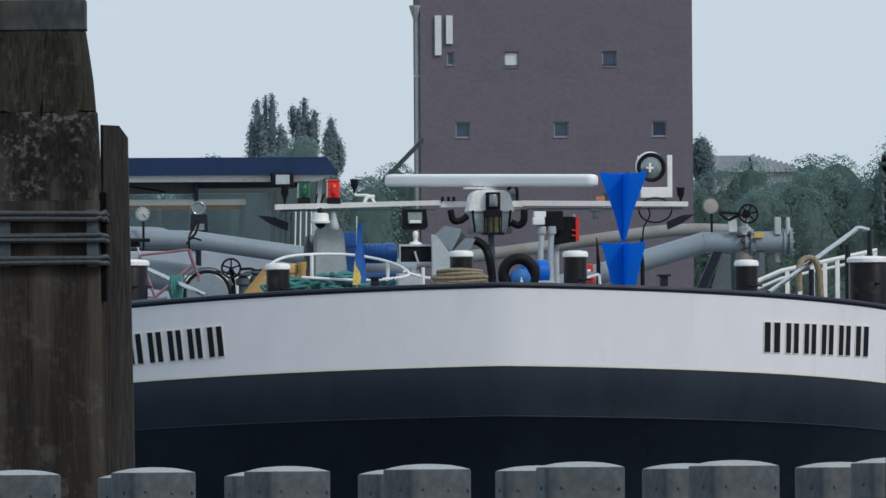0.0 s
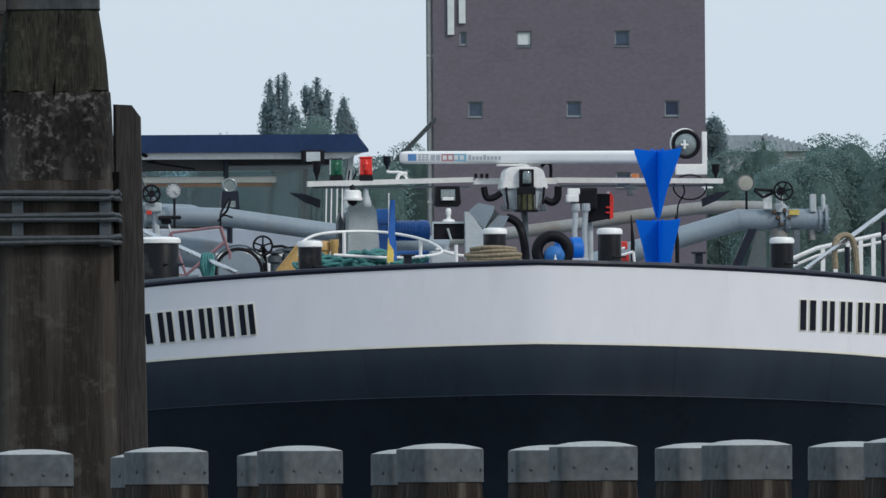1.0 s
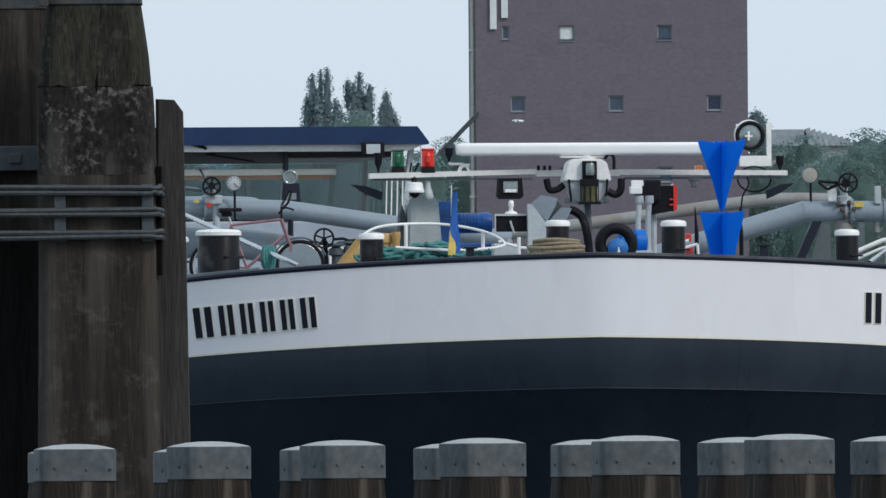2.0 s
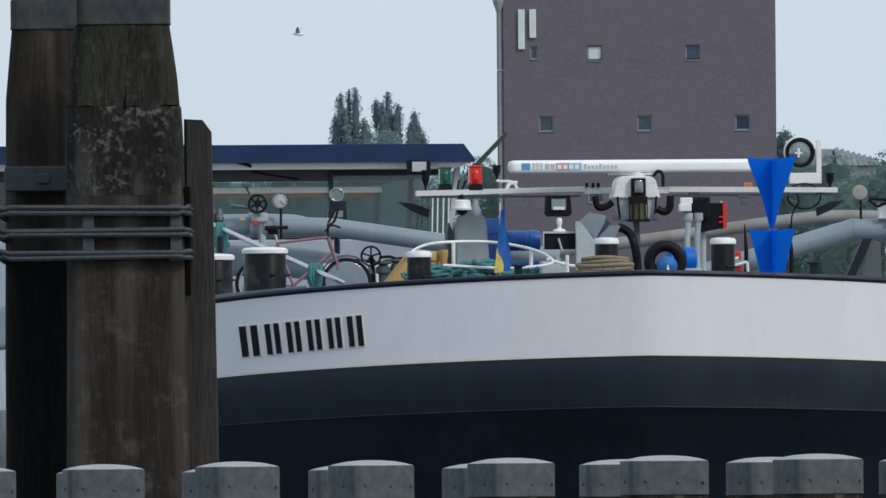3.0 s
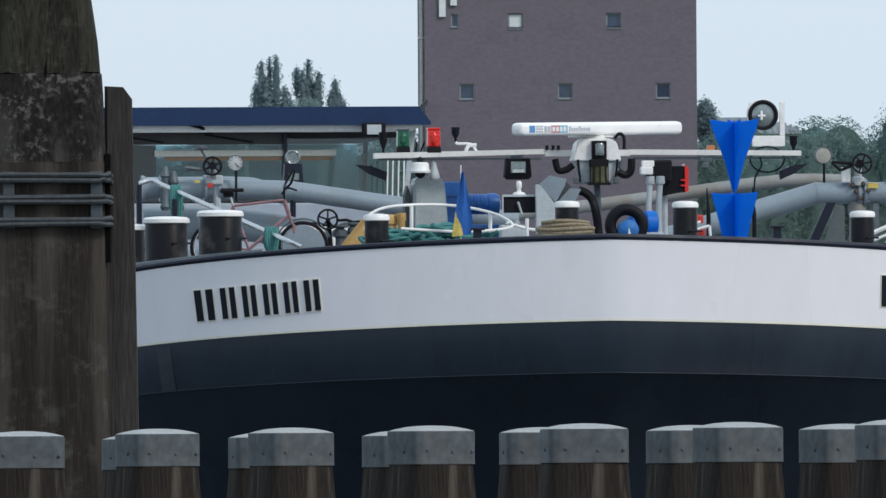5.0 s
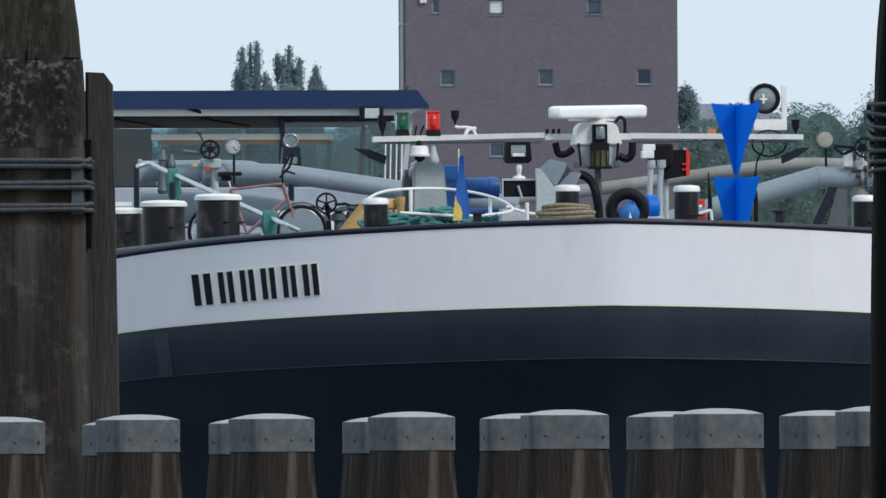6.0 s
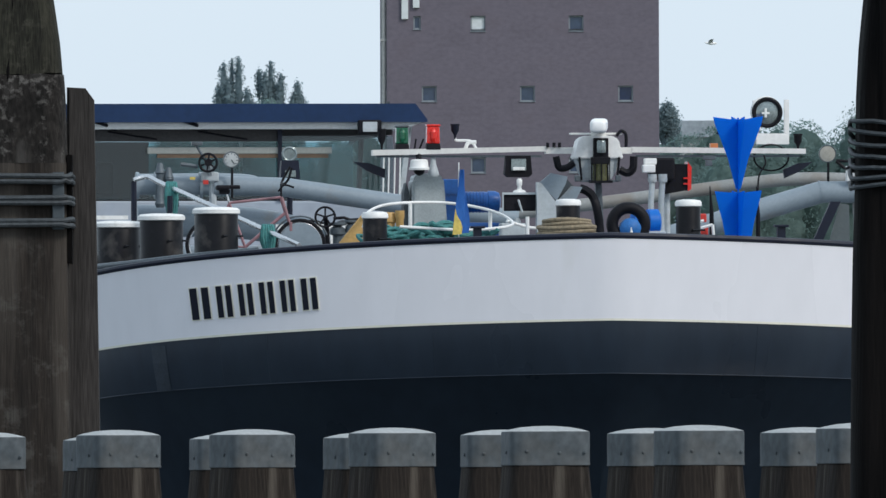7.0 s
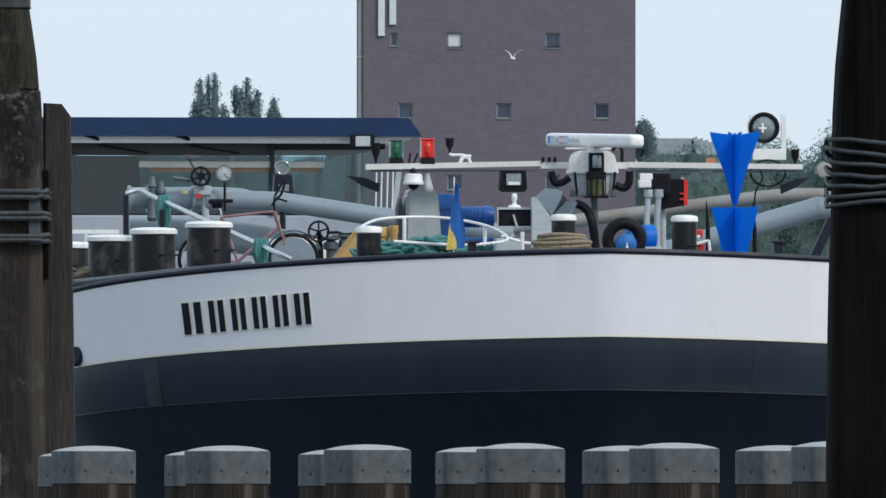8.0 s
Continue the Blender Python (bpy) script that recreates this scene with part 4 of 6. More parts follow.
    tube(bm, [(2.125, 4.4, 4.5), (2.125, 4.4, 6.80)], 0.014, 6)
    part("signal_staff", bm, M_CONE, BG)
    for x in (1.86, 2.45):
        bm = B()
        tube(bm, [(x, 5.0, 4.5), (x, 5.0, 5.6), (x - 0.02, 5.0, 5.95)], 0.02, 6, radii=[0.03, 0.03, 0.006])
        part("spike_rod", bm, M_BLACKMATT, BG)
    # ochre board, hand wheels and small valves
    bm = B()
    prism(bm, [(-3.12, 5.05), (-2.62, 5.05), (-2.62, 5.56), (-2.70, 5.57)], 4.0, 4.05)
    part("ochre_board", bm, M_TAN, BG, "ochre painted triangular board")
    bm = B()
    ring(bm, (-2.94, 6.0, 5.58), 0.125, 0.016, "y", 22, 6)
    for k in range(5):
        a = k * 2 * math.pi / 5 + 0.3
        tube(bm, [(-2.94, 6.0, 5.58), (-2.94 + 0.12 * math.cos(a), 6.0, 5.58 + 0.12 * math.sin(a))], 0.012, 5)
    tube(bm, [(-2.94, 6.0, 5.58), (-2.90, 6.15, 5.4), (-2.84, 6.2, 4.5)], 0.03, 7)
    part("hand_wheel", bm, M_BLACKMATT, BG, "black spoked hand wheel")
    for x, z, w in ((-2.72, 5.47, 0.10), (-2.55, 5.50, 0.07), (-3.1, 5.42, 0.09), (-2.40, 5.45, 0.05)):
        bm = B()
        lathe(bm, [(w * 0.6, 4.5), (w * 0.6, z - 0.12), (w, z - 0.1), (w, z - 0.03), (w * 0.5, z), (w * 1.2, z + 0.02), (w * 1.2, z + 0.05)], 12, pose(x, 6.6, 0))
        part("deck_valve", bm, M_STEELPLATE, BG, "dark deck valve", smooth=True)
    bm = B()
    box(bm, -3.3, -2.0, 8.5, 8.6, 5.45, 5.52)
    for x in (-3.2, -2.6, -2.1):
        tube(bm, [(x, 8.55, 4.5), (x, 8.55, 5.5)], 0.03, 6)
    part("pipe_stand", bm, M_CAPWHITE, BG)
    bm = B()
    lathe(bm, [(0.07, 4.5), (0.07, 5.5), (0.09, 5.52), (0.09, 5.6), (0.06, 5.64)], 14, pose(-2.1, 6.2, 0))
    lathe(bm, [(0.05, 4.5), (0.05, 5.55), (0.06, 5.57), (0.06, 5.66)], 14, pose(-1.98, 6.1, 0))
    part("tan_capstan", bm, M_TAN, BG, "tan capstan head", smooth=True)
    # stair rails at both sides
    for s, a, b, c, d in ((-1, (-3.64, 2.5, 5.18), (-5.20, 6.0, 6.09), (-5.37, 6.0, 6.05), (-5.37, 6.0, 5.0)), (1, (3.88, 3.0, 5.18), (5.48, 6.0, 6.07), (5.63, 6.0, 6.04), (5.64, 6.0, 5.0))):
        bm = B()
        a2 = Vector(a) + (Vector(b) - Vector(a)) * 0.93
        tube(bm, [a] + smooth_line([a2, b, c], 5), 0.032, 9)
        part("stair_rail", bm, M_CHROME, BG, "bright steel stair rail", smooth=True)
        for f, z in ((1.0, 6.03), (0.78, 5.84), (0.42, 5.5)):
            p = Vector(a) + (Vector(c) - Vector(a)) * f
            bm = B()
            tube(bm, [(p.x, p.y, 4.5), (p.x, p.y, z + (0.0 if f < 1 else 0.0))], 0.037, 8)
            part("stair_post", bm, M_RAILBLACK, BG, "black stair rail post", smooth=True)
    for k in range(8):
        bm = B()
        x, y = 4.78 + k * 0.17, 8.0
        box(bm, x - 0.028, x + 0.028, y - 0.02, y + 0.02, 4.5, 5.54 + k * 0.034)
        part("rail_slat", bm, M_CAPWHITE, BG)
    for dz, r in ((0.0, 0.03), (-0.10, 0.02)):
        bm = B()
        tube(bm, [(4.15, 8.0, 5.30 + dz), (4.7, 8.0, 5.53 + dz), (6.0, 8.0, 5.80 + dz)], r, 8)
        part("side_rail", bm, M_CAPWHITE, BG, "white side rail", smooth=True)
    # dark strut on the far side
    bm = B()
    prism(bm, [(3.66, 5.0), (3.78, 5.0), (4.16, 5.82), (4.03, 5.82)], 10.0, 10.08)
    part("strut", bm, M_RAILBLACK, BG, "black diagonal strut")
    bm = B()
    prism(bm, [(3.80, 4.5), (4.30, 4.5), (4.28, 5.78), (4.16, 5.80)], 10.085, 10.13)
    part("strut_plate", bm, mat("dull_green_grey_paint", (0.085, 0.105, 0.11), 0.6, var=0.1), BG, "dull grey plate behind the strut")
    # mooring bitts line and dull walkway edge on the quarter
    bm = B()
    tube(bm, smooth_line([(-6.2, 6.0, 4.92), (-5.6, 3.6, 4.98), (-4.9, 2.6, 5.06), (-4.2, 2.1, 5.12)]), 0.035, 8)
    part("deck_edge_bar", bm, M_STEELPLATE, BG)
    # lamp on a stalk by the bicycle
    bm = B()
    prism(bm, [(-2.81, 6.40), (-2.59, 6.40), (-2.57, 6.14), (-2.83, 6.14)], 12.5, 12.7)
    tube(bm, [(-2.70, 12.6, 4.5), (-2.70, 12.6, 6.17)], 0.04, 8)
    part("stalk_floodlight", bm, M_RAILBLACK, BG, "black floodlight on a stalk")
    bm = B()
    box(bm, -2.77, -2.63, 12.47, 12.498, 6.18, 6.27, 0.005)
    part("stalk_glass", bm, M_LAMPGLASS, BG)
    bm = B()
    ring(bm, (-2.70, 12.6, 6.48), 0.085, 0.02, "y", 20, 6)
    lathe(bm, [(0.075, -0.01), (0.075, 0.01)], 18, pose(-2.70, 12.6, 6.49, 90, 0, 0))
    part("round_mirror", bm, M_LAMPGLASS, BG, "small round mirror", smooth=True)


def flange(bm, x, y, z, r, w=0.04, axis=(0, 90, 0)):
    return lathe(bm, [(r, -w / 2), (r, w / 2)], 22, pose(x, y, z, *axis))


def manifolds(BG):
    def pipe(name, pts, r, material, label, n=5):
        bm = B()
        tube(bm, smooth_line(pts, n), r, 16)
        return part(name, bm, material, BG, label, smooth=True)

    # one side: long pipe with valve wheel and gauge
    pipe("cargo_pipe", [(-4.75, 12, 6.07), (-4.0, 12, 6.07), (-2.9, 12, 6.045), (-2.6, 12, 6.01), (-1.3, 12, 5.82), (0.2, 12, 5.62)], 0.125, M_PIPE, "blue-grey cargo pipe")
    pipe("cargo_pipe", [(-4.6, 13.2, 6.15), (-3.3, 13.2, 6.15), (-2.9, 13.2, 6.07), (-1.5, 13.2, 5.85)], 0.09, M_PIPE, "blue-grey cargo pipe")
    pipe("cargo_pipe", [(-4.7, 12.5, 5.62), (-3.4, 12.5, 5.60), (-2.5, 12.5, 5.44), (-1.9, 12.5, 5.3)], 0.21, M_PIPE, "thick blue-grey cargo pipe")
    for x in (-4.74, -4.50, -3.92, -3.74):
        bm = B()
        flange(bm, x, 12, 6.07, 0.175)
        part("pipe_flange", bm, M_PIPE, BG, smooth=True)
    for x, z0, z1 in ((-4.47, 5.78, 6.36), (-4.36, 6.1, 6.30)):
        bm = B()
        lathe(bm, [(0.05, z0), (0.07, z0 + 0.05), (0.05, z0 + 0.1), (0.05, z1 - 0.15), (0.07, z1 - 0.13), (0.05, z1 - 0.08), (0.03, z1)], 12, pose(x, 11.75, 0))
        part("relief_valve", bm, M_STEELPLATE, BG, "dull steel relief valve", smooth=True)
    bm = B()
    ring(bm, (-3.85, 11.7, 6.36), 0.115, 0.016, "y", 24, 8)
    for k in range(3):
        a = k * math.pi / 3 + 0.4
        tube(bm, [(-3.85 - 0.11 * math.cos(a), 11.7, 6.36 - 0.11 * math.sin(a)), (-3.85 + 0.11 * math.cos(a), 11.7, 6.36 + 0.11 * math.sin(a))], 0.012, 5)
    lathe(bm, [(0.05, -0.03), (0.05, 0.03)], 12, pose(-3.85, 11.7, 6.36, 90, 0, 0))
    part("valve_wheel", bm, M_BLACKMATT, BG, "black valve hand wheel", smooth=True)
    bm = B()
    tube(bm, [(-3.85, 11.75, 6.36), (-3.78, 11.9, 6.1), (-3.75, 11.95, 5.6)], 0.05, 8)
    part("valve_stem", bm, M_GREY, BG)
    bm = B()
    box(bm, -3.93, -3.70, 11.8, 11.95, 6.12, 6.24, 0.02)
    part("valve_body", bm, M_GREY, BG, "grey valve body")
    bm = B()
    tube(bm, smooth_line([(-3.90, 11.75, 6.42), (-3.96, 11.75, 6.52), (-4.02, 11.75, 6.62)]), 0.02, 6)
    box(bm, -4.06, -3.92, 11.7, 11.8, 6.58, 6.63, 0.01)
    tube(bm, [(-4.2, 11.75, 6.34), (-3.98, 11.75, 6.31)], 0.03, 6)
    part("valve_lever", bm, M_STEELPLATE, BG)
    for x, mm in ((-4.05, M_YELLOW), (-3.88, M_RED)):
        bm = B()
        box(bm, x - 0.04, x + 0.03, 11.66, 11.68, 6.14 - (0.06 if mm is M_RED else 0), 6.175 - (0.04 if mm is M_RED else 0))
        part("tag_plate", bm, mm, BG)
    for x, y, z, r, lab in ((-3.54, 11.8, 6.40, 0.105, "round pressure gauge on a stem"), (4.51, 14.0, 6.50, 0.115, "round white gauge disc on a stem")):
        bm = B()
        lathe(bm, [(r * 0.9, -0.03), (r, -0.02), (r, 0.02), (r * 0.88, 0.026)], 24, pose(x, y, z, 90, 0, 0))
        g = part("gauge", bm, M_DIALWHITE if x < 0 else M_DISC, BG, lab, smooth=True)
        bm = B()
        ring(bm, (x, y - 0.025, z), r * 0.94, 0.008, "y", 26, 5)
        if x < 0:
            for k in range(9):
                a = radians(-40 + k * 32)
                tube(bm, [(x + r * 0.62 * math.cos(a), y - 0.028, z + r * 0.62 * math.sin(a)), (x + r * 0.8 * math.cos(a), y - 0.028, z + r * 0.8 * math.sin(a))], 0.006, 4)
            tube(bm, [(x, y - 0.03, z), (x + 0.04, y - 0.03, z - 0.06)], 0.006, 4)
        part("gauge_marks", bm, M_STEELPLATE, g)
        bm = B()
        tube(bm, [(x + 0.01, y, z - r * 0.3), (x + 0.01, y, z - 0.5)], 0.018, 6)
        part("gauge_stem", bm, M_BLACKMATT, g)
    for x, h in ((-2.44, 5.58), (-2.06, 5.62), (-1.84, 5.60)):
        bm = B()
        lathe(bm, [(0.05, 4.5), (0.05, h - 0.1), (0.085, h - 0.09), (0.085, h - 0.02), (0.04, h)], 12, pose(x, 12, 0))
        part("deck_valve", bm, M_STEELPLATE, BG, "small grey deck valve", smooth=True)
        bm = B()
        tube(bm, [(x - 0.14, 11.95, h + 0.02), (x, 11.95, h + 0.03), (x + 0.11, 11.95, h - 0.01)], 0.022, 6)
        part("deck_valve_lever", bm, M_BLACKMATT, BG)
    # other side
    pipe("cargo_pipe", [(1.5, 14, 5.16), (2.6, 14, 5.47), (4.42, 14, 6.0), (5.62, 14, 6.0)], 0.145, M_PIPE, "thick blue-grey cargo pipe with a mitred bend", 1)
    for x, z in ((3.02, 5.592), (4.415, 6.0)):
        bm = B()
        flange(bm, x, 14, z, 0.150, 0.018, (0, 74 if x < 4 else 82, 0))
        part("weld_collar", bm, M_PIPE, BG, "weld bead round the pipe", smooth=True)
    pipe("cargo_pipe", [(-0.2, 15.2, 5.66), (2.0, 15.2, 5.92), (3.6, 15.2, 6.13), (4.3, 15.2, 6.19), (5.0, 15.2, 6.18)], 0.086, M_PIPEOLD, "rust-streaked cargo pipe")
    for x, r in ((4.98, 0.19), (5.06, 0.19), (5.52, 0.17), (5.60, 0.20)):
        bm = B()
        flange(bm, x, 14, 6.0, r)
        for k in range(8):
            a = k * math.pi / 4
            tube(bm, [(x - 0.03, 14 + r * 0.85 * math.cos(a), 6.0 + r * 0.85 * math.sin(a)), (x + 0.05, 14 + r * 0.85 * math.cos(a), 6.0 + r * 0.85 * math.sin(a))], 0.014, 5)
        part("pipe_flange", bm, M_PIPE, BG, smooth=True)
    bm = B()
    ring(bm, (4.99, 13.7, 6.385), 0.125, 0.014, "y", 26, 8)
    for k in range(3):
        a = k * math.pi / 3 + 0.2
        tube(bm, [(4.99 - 0.12 * math.cos(a), 13.7, 6.385 - 0.12 * math.sin(a)), (4.99 + 0.12 * math.cos(a), 13.7, 6.385 + 0.12 * math.sin(a))], 0.012, 5)
    lathe(bm, [(0.06, -0.05), (0.06, 0.05)], 14, pose(4.96, 13.75, 6.38, 90, 0, 0))
    part("valve_wheel", bm, M_BLACKMATT, BG, "black valve hand wheel", smooth=True)
    bm = B()
    for a, c in (((4.60, 13.8, 6.41), (4.86, 13.8, 6.39)), ((4.60, 13.8, 6.40), (4.72, 13.8, 6.30)), ((4.72, 13.8, 6.30), (4.88, 13.8, 6.37))):
        tube(bm, [a, c], 0.022, 6)
    part("valve_yoke", bm, M_BLACKMATT, BG)
    bm = B()
    lathe(bm, [(0.09, 6.1), (0.09, 6.2), (0.05, 6.22), (0.05, 6.36)], 14, pose(4.96, 13.9, 0))
    part("valve_body", bm, M_GREY, BG, "grey valve body")
    bm = B()
    box(bm, 4.74, 4.85, 13.8, 13.95, 6.14, 6.34, 0.015)
    part("actuator_box", bm, M_CAPWHITE, BG, "small white actuator box")
    for x, z in ((4.88, 6.10), (4.93, 6.02), (5.02, 6.12), (4.97, 5.93), (5.08, 6.03)):
        bm = B()
        lathe(bm, [(0.03, -0.05), (0.035, 0.0), (0.02, 0.05)], 8, pose(x, 13.83, z, 90, 0, 0))
        part("rusty_bolt", bm, M_RUST, BG, "rusty bolt head on the valve")
    bm = B()
    box(bm, 5.38, 5.46, 13.85, 13.95, 6.1, 6.34, 0.01)
    part("lock_lever", bm, M_GREY, BG)
    bm = B()
    lathe(bm, [(0.03, 6.1), (0.03, 6.3), (0.015, 6.34)], 10, pose(5.56, 13.9, 0))
    part("vent_cock", bm, M_GREY, BG)
    bm = B()
    lathe(bm, [(0.10, 5.66), (0.12, 5.72), (0.12, 5.88)], 14, pose(4.96, 14, 0))
    lathe(bm, [(0.05, 5.72), (0.05, 5.88)], 12, pose(5.42, 14, 0))
    tube(bm, [(4.9, 14, 4.5), (4.9, 14, 5.8)], 0.05, 8)
    part("drain_valve", bm, M_PIPEOLD, BG, "rusty drain valve", smooth=True)
    bm = B()
    box(bm, 5.08, 5.22, 13.82, 13.845, 6.06, 6.13)
    part("tag_plate", bm, M_YELLOW, BG, "yellow tag plate")
    for x in (-4.2, -1.8, 2.6, 5.2):
        bm = B()
        box(bm, x - 0.04, x + 0.04, *((12.4, 12.6) if x < 0 else (13.9, 14.1)), 4.5, 5.55 if abs(x) < 3 else 5.86)
        part("pipe_support", bm, M_STEELPLATE, BG)


barge = build_barge()

# ---- loose things on the barge; each rides on it ----
RIDERS = []


def rides(thing, x, y, z):
    RIDERS.append((thing, pose(x, y, z)))
    return thing


def bicycle():
    bk = tagged(new("bicycle"), label="faded red city bicycle parked on the foredeck", category="bicycle")
    R = 0.33
    bb, seat, head_t, head_b, rear, fw = (-0.10, 0, 0.30), (-0.30, 0, 0.86), (0.36, 0, 0.93), (0.42, 0, 0.74), (-0.53, 0, R), (0.60, 0, R)
    bm = B()
    for a, c, r in ((bb, seat, 0.018), (seat, head_t, 0.018), (bb, head_b, 0.021), (head_t, head_b, 0.026), (seat, rear, 0.013), (bb, rear, 0.014)):
        tube(bm, [a, c], r, 8)
    part("frame", bm, M_BIKE, bk, "faded red tube frame", smooth=True)
    bm = B()
    tube(bm, smooth_line([head_b, (0.48, 0, 0.58), fw]), 0.022, 8)
    part("fork", bm, M_BIKE, bk, smooth=True)
    for c in (rear, fw):
        bm = B()
        ring(bm, (0, 0, 0), R - 0.02, 0.022, "y", 32, 8)
        w = part("wheel", bm, M_BLACKMATT, bk, "black tyre on a steel rim", at=pose(*c), smooth=True)
        bm = B()
        ring(bm, (0, 0, 0), R - 0.048, 0.010, "y", 32, 6)
        for k in range(18):
            a = k * 2 * math.pi / 18
            tube(bm, [(0.02 * math.cos(a + 1), 0, 0.02 * math.sin(a + 1)), ((R - 0.05) * math.cos(a), 0, (R - 0.05) * math.sin(a))], 0.0025, 4)
        part("rim_and_spokes", bm, M_CHROME, w)
    bm = B()
    pts = [(0.60 + (R + 0.03) * math.cos(radians(a)), 0, R + (R + 0.03) * math.sin(radians(a))) for a in range(20, 171, 10)]
    tube(bm, pts, 0.013, 6)
    part("mudguard", bm, M_STEELPLATE, bk, "dull grey mudguard")
    bm = B()
    lathe(bm, [(0.06, 0.016), (0.27, 0.008), (0.278, 0.0), (0.27, -0.008)], 30, pose(0.60, -0.016, R, 90, 0, 0))
    part("wheel_cover", bm, M_PIPE, bk, "grey disc cover over the spokes", smooth=True)
    bm = B()
    tube(bm, [seat, (-0.36, 0, 1.08)], 0.013, 8)
    part("seat_post", bm, M_CHROME, bk)
    bm = B()
    box(bm, -0.47, -0.30, -0.09, 0.09, 1.02, 1.085, 0.028)
    box(bm, -0.36, -0.16, -0.035, 0.035, 1.035, 1.085, 0.02)
    box(bm, -0.42, -0.30, -0.05, 0.05, 0.97, 1.025, 0.015, 1.2)
    part("saddle", bm, M_BLACKMATT, bk, "black saddle")
    bm = B()
    tube(bm, [head_t, (0.36, 0, 1.10)], 0.014, 8)
    tube(bm, smooth_line([(0.47, -0.26, 1.30), (0.42, -0.24, 1.14), (0.37, 0, 1.09), (0.40, 0.24, 1.14), (0.50, 0.26, 1.32)]), 0.016, 8)
    tube(bm, smooth_line([(0.30, -0.22, 1.0), (0.38, -0.22, 1.08), (0.50, -0.24, 1.05)]), 0.014, 6)
    part("handlebar", bm, M_BLACKMATT, bk, "black upright handlebar", smooth=True)
    bm = B()
    box(bm, 0.46, 0.50, -0.03, 0.03, 0.50, 0.62, 0.012)
    part("headlamp", bm, M_BIKE, bk)
    return rides(bk, -3.86, 6.0, 4.9)


def crate_under_bicycle():
    bm = B()
    box(bm, -1.0, 1.0, -0.3, 0.3, 0.0, 0.40, 0.02)
    ob = tagged(part("deck_hatch", bm, M_DECK, None), label="low grey hatch carrying the bicycle", category="hatch")
    return rides(ob, -3.8, 6.0, 4.5)


def flag():
    fl = tagged(new("bow_flag"), label="small blue and yellow flag hanging from a staff", category="flag")
    bm = B()
    tube(bm, [(0, 0.05, 0.0), (0.01, 0.05, 1.72)], 0.008, 6)
    part("flagstaff", bm, M_CAPWHITE, fl, smooth=True)

    def cloth(yellow):
        """Hanging cloth in folds; the yellow corner is the lower edge by the staff."""
        bm, rows = B(), []
        for i in range(11):
            f = i / 10
            cut = max(0.0, (f - 0.62) / 0.38) * 0.60
            u0, u1 = (0.0, cut) if yellow else (cut, 1.0)
            cols = []
            for j in range(9):
                u = u0 + (u1 - u0) * j / 8
                x = -0.125 * f + u * (0.04 + 0.20 * min(1, f * 1.3))
                cols.append(bm.verts.new((x + 0.006, 0.03 * math.sin(u * 8 + f * 2) + (0.0 if yellow else 0.001), 1.63 - 0.82 * f + 0.03 * u * f)))
            rows.append(cols)
        for k, (a, c) in enumerate(zip(rows, rows[1:])):
            if yellow and k < 6:
                continue
            for j in range(8):
                bm.faces.new((a[j], a[j + 1], c[j + 1], c[j]))
        bmesh.ops.delete(bm, geom=[v for v in bm.verts if not v.link_faces], context="VERTS")
        e = bmesh.ops.extrude_face_region(bm, geom=bm.faces[:])
        bmesh.ops.translate(bm, vec=(0, 0.006, 0), verts=[v for v in e["geom"] if isinstance(v, bmesh.types.BMVert)])
        return bm
    part("blue_cloth", cloth(False), M_FLAGBLUE, fl, "drooping blue half", smooth=True)
    part("yellow_cloth", cloth(True), M_YELLOW, fl, "drooping yellow corner", smooth=True)
    return fl


def rope_coil():
    bm = B()
    rnd = random.Random(4)
    for k in range(6):
        z = 0.03 + 0.045 * k
        R = 0.40 - 0.024 * k + rnd.uniform(-0.03, 0.03)
        pts = [(R * math.cos(a) + rnd.uniform(-0.01, 0.01), R * 0.8 * math.sin(a), z + 0.012 * math.sin(2 * a + k)) for a in [i * 2 * math.pi / 30 for i in range(30)]]
        tube(bm, pts, 0.027, 7, closed=True)
    tube(bm, smooth_line([(0.3, -0.2, 0.03), (0.55, -0.1, 0.05), (0.8, 0.1, 0.05), (0.95, 0.3, 0.03)]), 0.03, 7)
    ob = tagged(part("rope_coil", bm, M_ROPE, None, smooth=True), label="coil of worn tan mooring rope round a bollard", category="rope")
    bm = B()
    lathe(bm, [(0.46, 0), (0.46, 0.70), (0.44, 0.72)], 24)
    base = tagged(part("rope_tray", bm, M_DECK, None), label="grey steel drum tray under the rope coil", category="tray")
    rides(base, -0.40, 1.62, 4.5)
    return rides(ob, -0.38, 1.62, 5.22)


def tangle(name, seed, x, y, z, w, d, h, n, r, material, label):
    bm = B()
    rnd = random.Random(seed)
    for k in range(n):
        cx, cz = rnd.uniform(-w, w), rnd.uniform(0, h)
        R = rnd.uniform(0.12, 0.26)
        ph = rnd.uniform(0, 6)
        pts = [(cx + R * 1.3 * math.cos(a + ph), d * math.sin(a), max(r, cz + R * 0.28 * math.sin(a + ph * 2) + 0.03 * math.sin(3 * a))) for a in [i * 2 * math.pi / 20 for i in range(20)]]
        tube(bm, pts, r, 6, closed=True)
    ob = tagged(part(name, bm, material, None, smooth=True), label=label, category="rope")
    return rides(ob, x, y, z)


